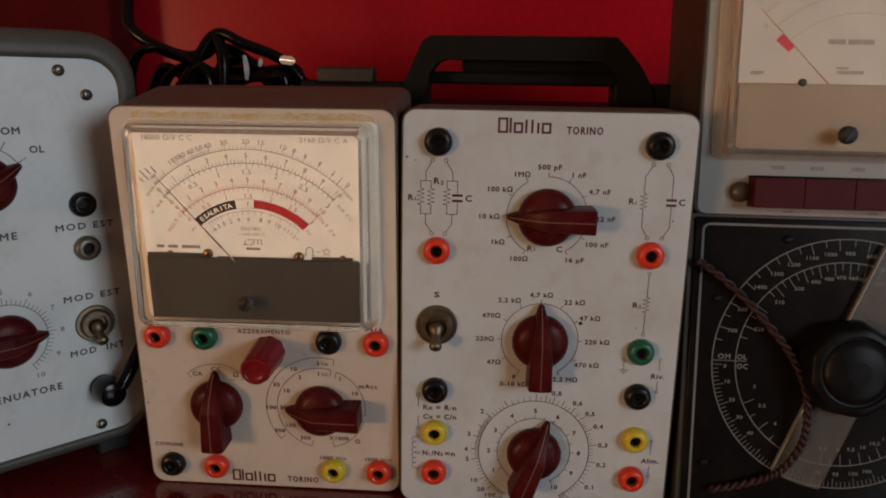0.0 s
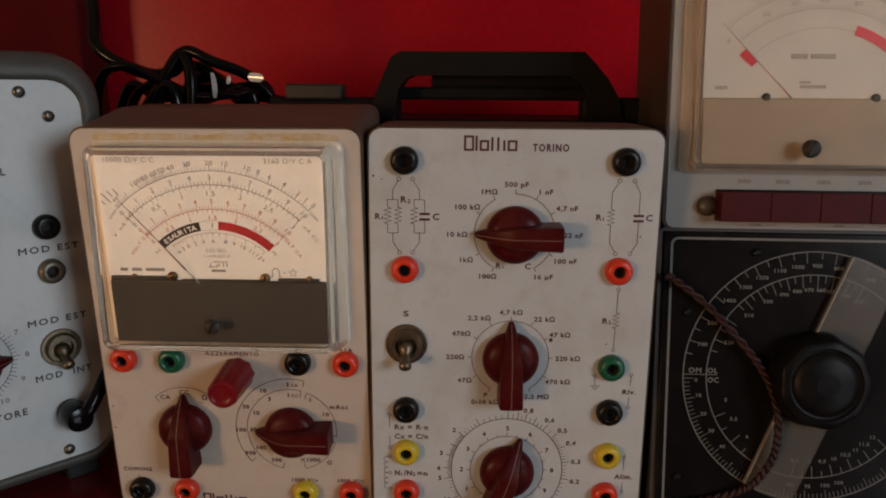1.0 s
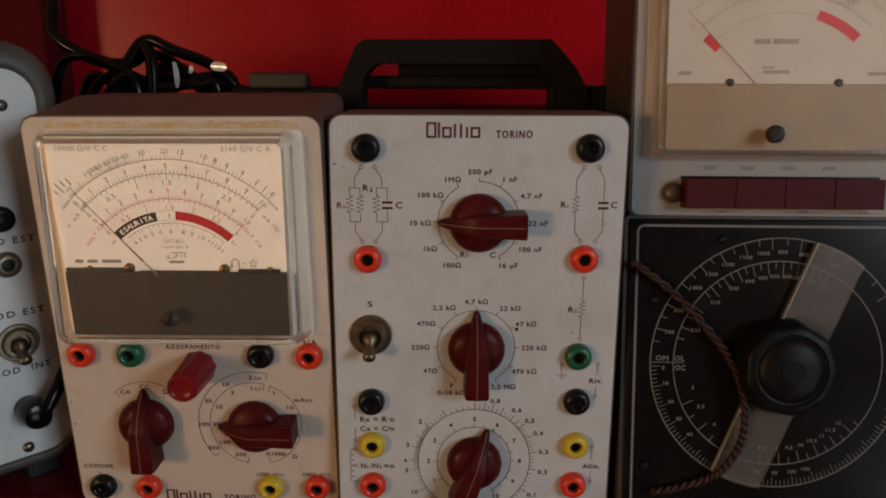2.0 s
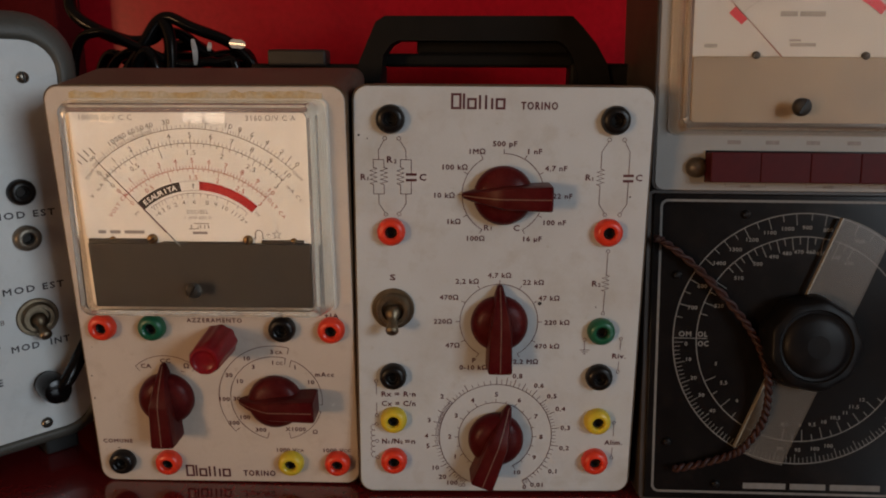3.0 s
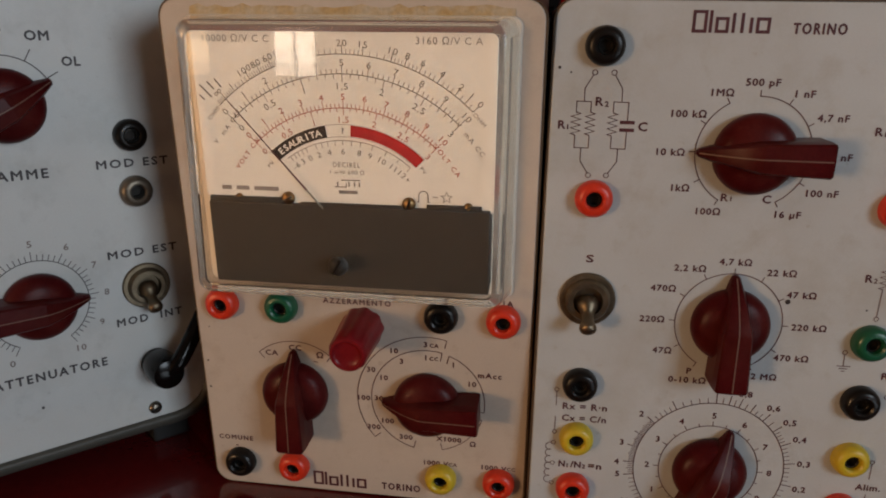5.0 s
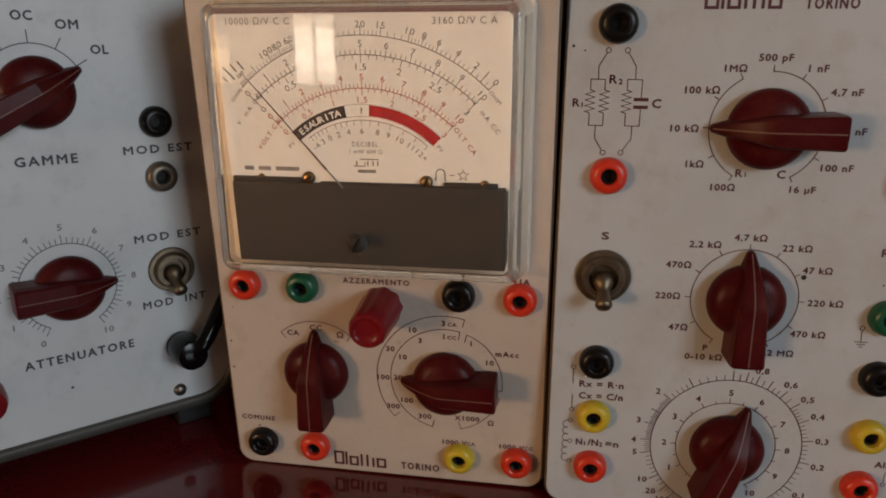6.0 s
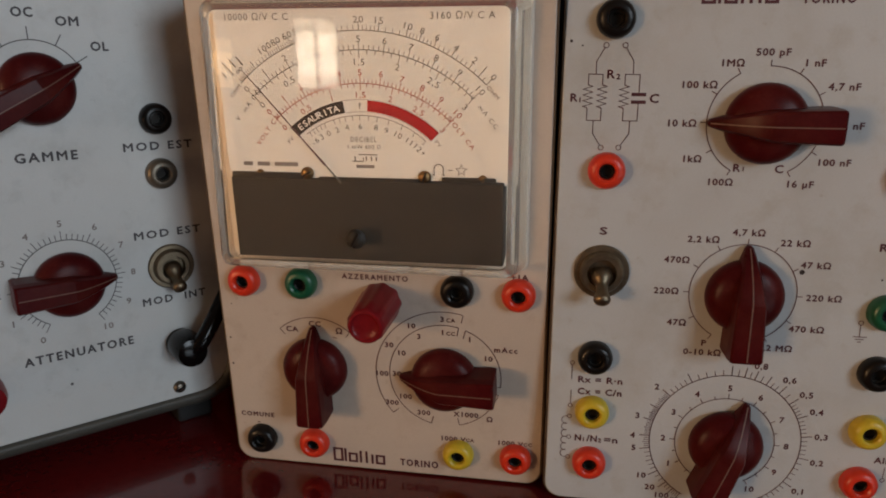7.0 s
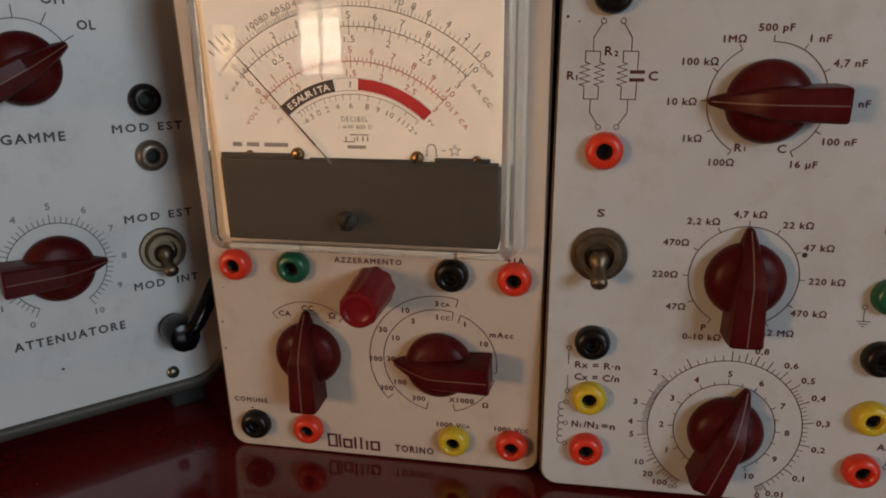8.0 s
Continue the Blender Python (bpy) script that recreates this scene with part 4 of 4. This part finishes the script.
p.ring_text([("600", 152), ("700", 164), ("1400", 137.5), ("1300", 127), ("1200", 117.5), ("1100", 108), ("1000", 99), ("900", 89.5), ("800", 79), ("700", 62)], CX, CZ, 51.6, 1.75)
p.ring_text([("520", 158), ("510", 136), ("500", 121), ("490", 110), ("480", 101.5), ("470", 94), ("460", 86.5), ("450", 80), ("440", 70), ("430", 61)], CX, CZ, 40.6, 1.7)
p.ring_text([("100", 262 + 18), ("90", 262), ("95", 271), ("100", 287), ("10", 191), ("20", 201), ("30", 211), ("40", 221)], CX, CZ, 51.4, 1.7)
p.ring_text([("5", 197), ("5,5", 211), ("6", 226), ("8,5", 262), ("9", 272), ("9,5", 280), ("10", 288), ("10,5", 296), ("11", 303), ("11,5", 310), ("12", 317)], CX, CZ, 39.8, 1.65)
p.text("OM", CX - 52.6, CZ + 2.0, 2.4, 5.6).text("OL", CX - 44.6, CZ + 2.0, 2.4, 4.4).text("OC", CX - 44.2, CZ - 2.4, 2.4, 4.8).text("0", CX - 52, CZ - 2.6, 1.8)
p.text("KHz", 119, CZ + 2.4, 2.8).text("MHz", 119, CZ - 2.4, 2.8)
p.make("printed_scale", INK_WHITE, dial, "white dial scale")
p = Print(0.14)
bars(p, 41.8, 104.5, -132.2, 2.8, (6, 5, 7)).make("maker_mark", INK_WHITE, dial, "white maker's mark")
Print(0.14).words([("TORINO", 116.5, -132.2, 2.8, 17)], "lettering", INK_WHITE, dial)
rim_up = [(-11.6 + 23.2 * i / 8, math.sqrt(58.4 ** 2 - (-7.7 + 23.2 * i / 8) ** 2) - 1.6) for i in range(9)]
rim_low = [(-11.6 + 23.2 * i / 8, -math.sqrt(58.4 ** 2 - (-7.7 + 23.2 * i / 8) ** 2) - 1.6) for i in range(8, -1, -1)]
arm = part("cursor", loft([[(x * k, y, z * k) for x, z in rim_up + rim_low] for y, k in ((-1.6, 1.0), (-3.0, 1.0), (-3.2, 0.99))]), ARM, dial, "clear plastic cursor of the dial", spot(CX + 4.2, CZ, 0, -22.5))
arm.visible_shadow = False
for s in (-11.7,):
    part("cursor_edge", rbox(s - 0.4, s + 0.4, -3.35, -1.5, -58.6, 55.8, 0.1), CURSOR_EDGE, arm, "pale edge of the cursor")
kn = part("tuning_knob", lathe([(21.5, 3.4), (21.8, 4.2), (21.2, 9), (19.6, 13.5), (18.8, 14.2), (16.2, 14.4), (15.6, 13.6), (14.6, 13.4), (13.8, 14.6), (11, 15.6), (5, 16.2)], 108, lobes=9, depth=0.022, lobe_from=18), BLACK_KNOB, dial,
          "large black scalloped tuning knob", spot(CX + 0.5, CZ))
for x, z in ((38, -6.0), (8, -34), (6, -112), (29, -131.5)):
    screw(dial, x, z, 2.0, BLACK_KNOB, 0, 20)

# red-brown twisted cord hanging across the dial
cord_pts = [(-3.5, -17.5, 3), (1, -19.0, 3.2), (17.6, -32.0, 3.4), (34.4, -50.1, 4.2), (43, -63, 5.5), (47.6, -76.4, 7.0), (48.4, -90, 7.0), (46.4, -101, 6.0), (40, -112, 4.4), (33.0, -117.0, 3.4), (19.9, -121.4, 3.0), (8, -124, 3)]
cord = thing("twisted_cord", pose(0.073, 0.331, 0.1386, -9, 0, 2.5), "red-brown twisted pair cord hanging over the black dial", "cord")


def strand(phase, radius=0.95):
    base = [Vector((x, -d, z)) for x, z, d in cord_pts]
    out, turns = [], 46
    for i in range(len(base) - 1):
        for k in range(12):
            t = k / 12
            a, b, c, d = base[max(i - 1, 0)], base[i], base[i + 1], base[min(i + 2, len(base) - 1)]
            pnt = 0.5 * (2 * b + (c - a) * t + (2 * a - 5 * b + 4 * c - d) * t * t + (3 * b - a - 3 * c + d) * t ** 3)
            w = 2 * math.pi * turns * (i + t) / (len(base) - 1) * 0.42 + phase
            way = (c - b).normalized()
            side = way.cross(Vector((0, -1, 0)))
            out.append((pnt + side * math.cos(w) * 0.95 + Vector((0, -1, 0)) * (math.sin(w) * 0.95 + 0.4)) * MM)
    return tube(out, radius * MM, 7, 2)


part("strand", strand(0), CORD, cord), part("strand", strand(math.pi), CORD, cord)

# ---- second meter tester, standing on the dial instrument ----
top = thing("pushbutton_tester", pose(0.073, 0.331, 0.1386, -7, 0, 2.5), "pale tester with cream meter and dark red keys, on black instrument", "multimeter")
part("front_panel", plate(-3.6, 118.0, 4.6, 127, 4, -2.6, 0), PANEL_DIMMED, top, "pale grey panel")
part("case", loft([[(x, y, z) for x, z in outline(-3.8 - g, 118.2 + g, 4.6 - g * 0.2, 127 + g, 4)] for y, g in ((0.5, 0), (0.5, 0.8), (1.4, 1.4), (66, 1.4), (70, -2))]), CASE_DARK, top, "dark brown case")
m2 = part("meter", plate(1, 113, 30, 122, 3, 0, 1.2), SCALE_DIMMED, top, "cream meter with red marks")
part("scale_plate", rbox(7.2, 107, -10.8, -2, 61, 118, 0.3), SCALE_DIMMED, m2, "cream scale plate")
part("mask", rbox(7.4, 106.6, -11.6, -1.5, 32.4, 62.2, 0.5), BAND_TAN, m2, "tan mask over the movement")
screw(m2, 34.0, 62.6, 1.8, BAND, 10.8), screw(m2, 80.0, 62.6, 1.8, BAND, 10.8)
PX, PZ, MD = 57.0, 49.0, 10.95
faint = Print(MD + 0.02, 0.0)
for r in (58.6, 51.0, 43.0):
    faint.arc(PX, PZ, r, 133, 47, 0.2, 2)
for i in range(61):
    faint.tick(PX, PZ, 58.6, 60.4, 133 - 86 * i / 60, 0.2), faint.tick(PX, PZ, 51.0, 52.6, 133 - 86 * i / 60, 0.2)
faint.ring_text([("0", 137), ("20", 117), ("40", 104), ("60", 91), ("80", 76), ("100", 60)], PX, PZ, 54.6, 2.2)
bars(faint, 43.4, 62.4, 80.0, 2.2, (4, 6)), bars(faint, 48.0, 59.0, 67.2, 1.5, (1,)), bars(faint, 47.6, 52.6, 69.0, 1.0, (1,)), bars(faint, 12, 17.5, 66.6, 1.6, (1,)), bars(faint, 92, 100, 66.6, 1.6, (1,))
faint.make("printed_scale", INK_WORN, m2)
q = Print(MD + 0.06)
q.arc(PX, PZ, 43.8, 73.0, 47.5, 4.2, 2).arc(PX, PZ, 43.4, 138.4, 133.2, 7.4, 2)
q.make("red_band", RED_ARC, m2, "red marks on the scale")
needle(m2, PX, PZ, 18, 62, 134.2, 12.4, NEEDLE_WORN)
cover(m2, 3.0, 112, 31.4, 120, 0.6, 114, 29.2, 123.5, 17)
screw(m2, 52.0, 40.5, 3.9, BAND, 16.9, 60, "adjuster")
part("key_slot", rbox(18.4, 106.4, -1.0, -0.1, 8.4, 22.6, 0.2), BLACK_PANEL, top, "dark slot behind the keys")
for i in range(4):
    part("key", rbox(18.4 + i * 21.6, 39.88 + i * 21.6, -9.0, -0.8, 8.4, 21.6, 0.45, 2), BUTTON, top, "dark red push key")
part("pilot_lamp", lathe([(4.6, 0), (4.6, 1.4), (3.8, 2.6), (2.0, 3.6), (0.6, 3.9)], 24), AMBER, top, "small amber pilot lamp", spot(14.6, 14.9))
p = Print()
for x0, x1 in ((28, 46), (64, 84), (92, 110)):
    p.line([(x0, 8.2), (x0, 6.4), (x1, 6.4), (x1, 8.2)], 0.3), bars(p, (x0 + x1) / 2 - 2.4, (x0 + x1) / 2 + 2.4, 6.6, 1.3, (1,))
for x in (31, 48, 66, 84):
    bars(p, x - 3, x + 3, 26.3, 1.8, (1,))
p.make("key_print", INK_FAINT, top)

# ---- black carrying case behind, with its handle and clasp ----
bag = thing("carrying_case", pose(-0.02, 0.40, 0), "black carrying case with a stiff handle, standing behind the instruments", "case")
part("body", rbox(-118, 84, 0, 90, 0, 188, 4, 3), CASE_BLACK, bag, "black leatherette body")
part("rim", rbox(-118, -46, -4, 20, 187, 199.5, 2), CASE_BLACK, bag)
part("rim", rbox(-46, 60, 8, 20, 198.4, 205.5, 1.5), CASE_BLACK, bag)
part("hinge_bar", rbox(-28, 58, 10, 18, 204.5, 213.5, 2), CASE_BLACK, bag)
part("rim", rbox(55, 92, -4, 20, 187, 200.5, 2), CASE_BLACK, bag)
part("clasp", rbox(-107, -75, -8, 4, 198, 206.8, 1.5), CLASP, bag, "grey metal clasp")
hp = [(-60, 190), (-57, 201), (-48, 221), (-43, 224), (55, 224), (60, 219), (68, 210), (74, 200), (76, 190)]
hi = [(-46, 190), (-44, 204), (-40, 209.5), (-36, 211.5), (48, 211.5), (52, 209), (55, 205), (57, 200), (60, 190)]
part("handle", loft([[(x, y, z) for x, z in (a, b) for y in ((-7, 7) if (x, z) == a else (7, -7))] for a, b in zip(hp, hi)]), CASE_BLACK, bag, "stiff black carrying handle", angle=60)

crate = thing("box", pose(-0.347, 0.56, 0), "dark maroon flat box standing against the red board", "box")
part("body", rbox(-345, 0, 0, 36, 0, 330, 3, 2), MAROON_BOX, crate)
part("lid", rbox(-347, 2, -2, 38, 331, 460, 4, 3), MAROON_BOX, crate)

# ---- black cables in a heap behind the tester ----
cables = (
    [(-0.262, 0.43, 0.30), (-0.250, 0.42, 0.25), (-0.243, 0.41, 0.226), (-0.215, 0.41, 0.212), (-0.200, 0.415, 0.214), (-0.192, 0.41, 0.222), (-0.186, 0.405, 0.205), (-0.19, 0.40, 0.15), (-0.22, 0.43, 0.004)],
    [(-0.235, 0.40, 0.16), (-0.205, 0.405, 0.205), (-0.192, 0.41, 0.224), (-0.175, 0.41, 0.219), (-0.150, 0.415, 0.207), (-0.140, 0.42, 0.18), (-0.15, 0.43, 0.1), (-0.16, 0.45, 0.004)],
    [(-0.24, 0.43, 0.13), (-0.232, 0.42, 0.19), (-0.212, 0.415, 0.206), (-0.19, 0.42, 0.196), (-0.16, 0.42, 0.205), (-0.145, 0.425, 0.195), (-0.15, 0.44, 0.10), (-0.19, 0.46, 0.004)],
    [(-0.215, 0.40, 0.14), (-0.206, 0.40, 0.19), (-0.197, 0.40, 0.205), (-0.19, 0.40, 0.18), (-0.18, 0.41, 0.08), (-0.185, 0.42, 0.004)],
    [(-0.222, 0.425, 0.10), (-0.216, 0.42, 0.19), (-0.203, 0.415, 0.2135), (-0.186, 0.418, 0.216), (-0.172, 0.42, 0.206), (-0.158, 0.425, 0.2), (-0.138, 0.43, 0.193), (-0.128, 0.44, 0.16), (-0.13, 0.46, 0.004)],
    [(-0.252, 0.41, 0.12), (-0.243, 0.405, 0.2), (-0.226, 0.402, 0.216), (-0.205, 0.404, 0.208), (-0.182, 0.406, 0.199), (-0.162, 0.408, 0.2), (-0.15, 0.41, 0.19), (-0.16, 0.42, 0.08), (-0.2, 0.44, 0.004)],
    [(-0.21, 0.435, 0.16), (-0.2, 0.43, 0.203), (-0.18, 0.425, 0.21), (-0.165, 0.425, 0.197), (-0.152, 0.43, 0.2), (-0.142, 0.435, 0.17), (-0.15, 0.45, 0.004)],
    [(-0.25, 0.44, 0.19), (-0.235, 0.43, 0.205), (-0.215, 0.43, 0.198), (-0.19, 0.435, 0.204), (-0.165, 0.43, 0.192), (-0.155, 0.44, 0.12), (-0.17, 0.47, 0.004)],
)
for i, pts in enumerate(cables):
    cb = part("cable", tube(pts, 0.0036 - 0.0004 * (i % 3), 10, 8), CABLE)
    tagged(cb, "shiny black cable lying in loops behind the tester", "cable", group="cables behind the tester")
# added white slivers in place of bright reflections seen between the cables
for x, y, z, w, h, tilt, bend in ((-0.1475, 0.404, 0.2100, 9.6, 4.8, 5, 0.4), (-0.1715, 0.402, 0.2055, 2.8, 14, -4, 1.2), (-0.163, 0.403, 0.2085, 2.4, 4.6, 12, 0.3)):
    rows = []
    for i in range(9):
        t = i / 8
        half, off = w / 2 * (0.55 + 0.45 * math.sin(math.pi * t) ** 0.6), bend * math.sin(math.pi * t)
        rows.append([(off - half, -0.2 - off, h * (t - 0.5)), (off + half, -0.2 - off * 0.6, h * (t - 0.5)), (off + half, 0.2 - off * 0.6, h * (t - 0.5)), (off - half, 0.2 - off, h * (t - 0.5))])
    tg = part("glint_sliver", loft(rows), GLINT, None, "", pose(x, y, z, 0, tilt, -8))
    tagged(tg, "small curled white sliver standing for a glint among the black cables", "label", group="cable labels")
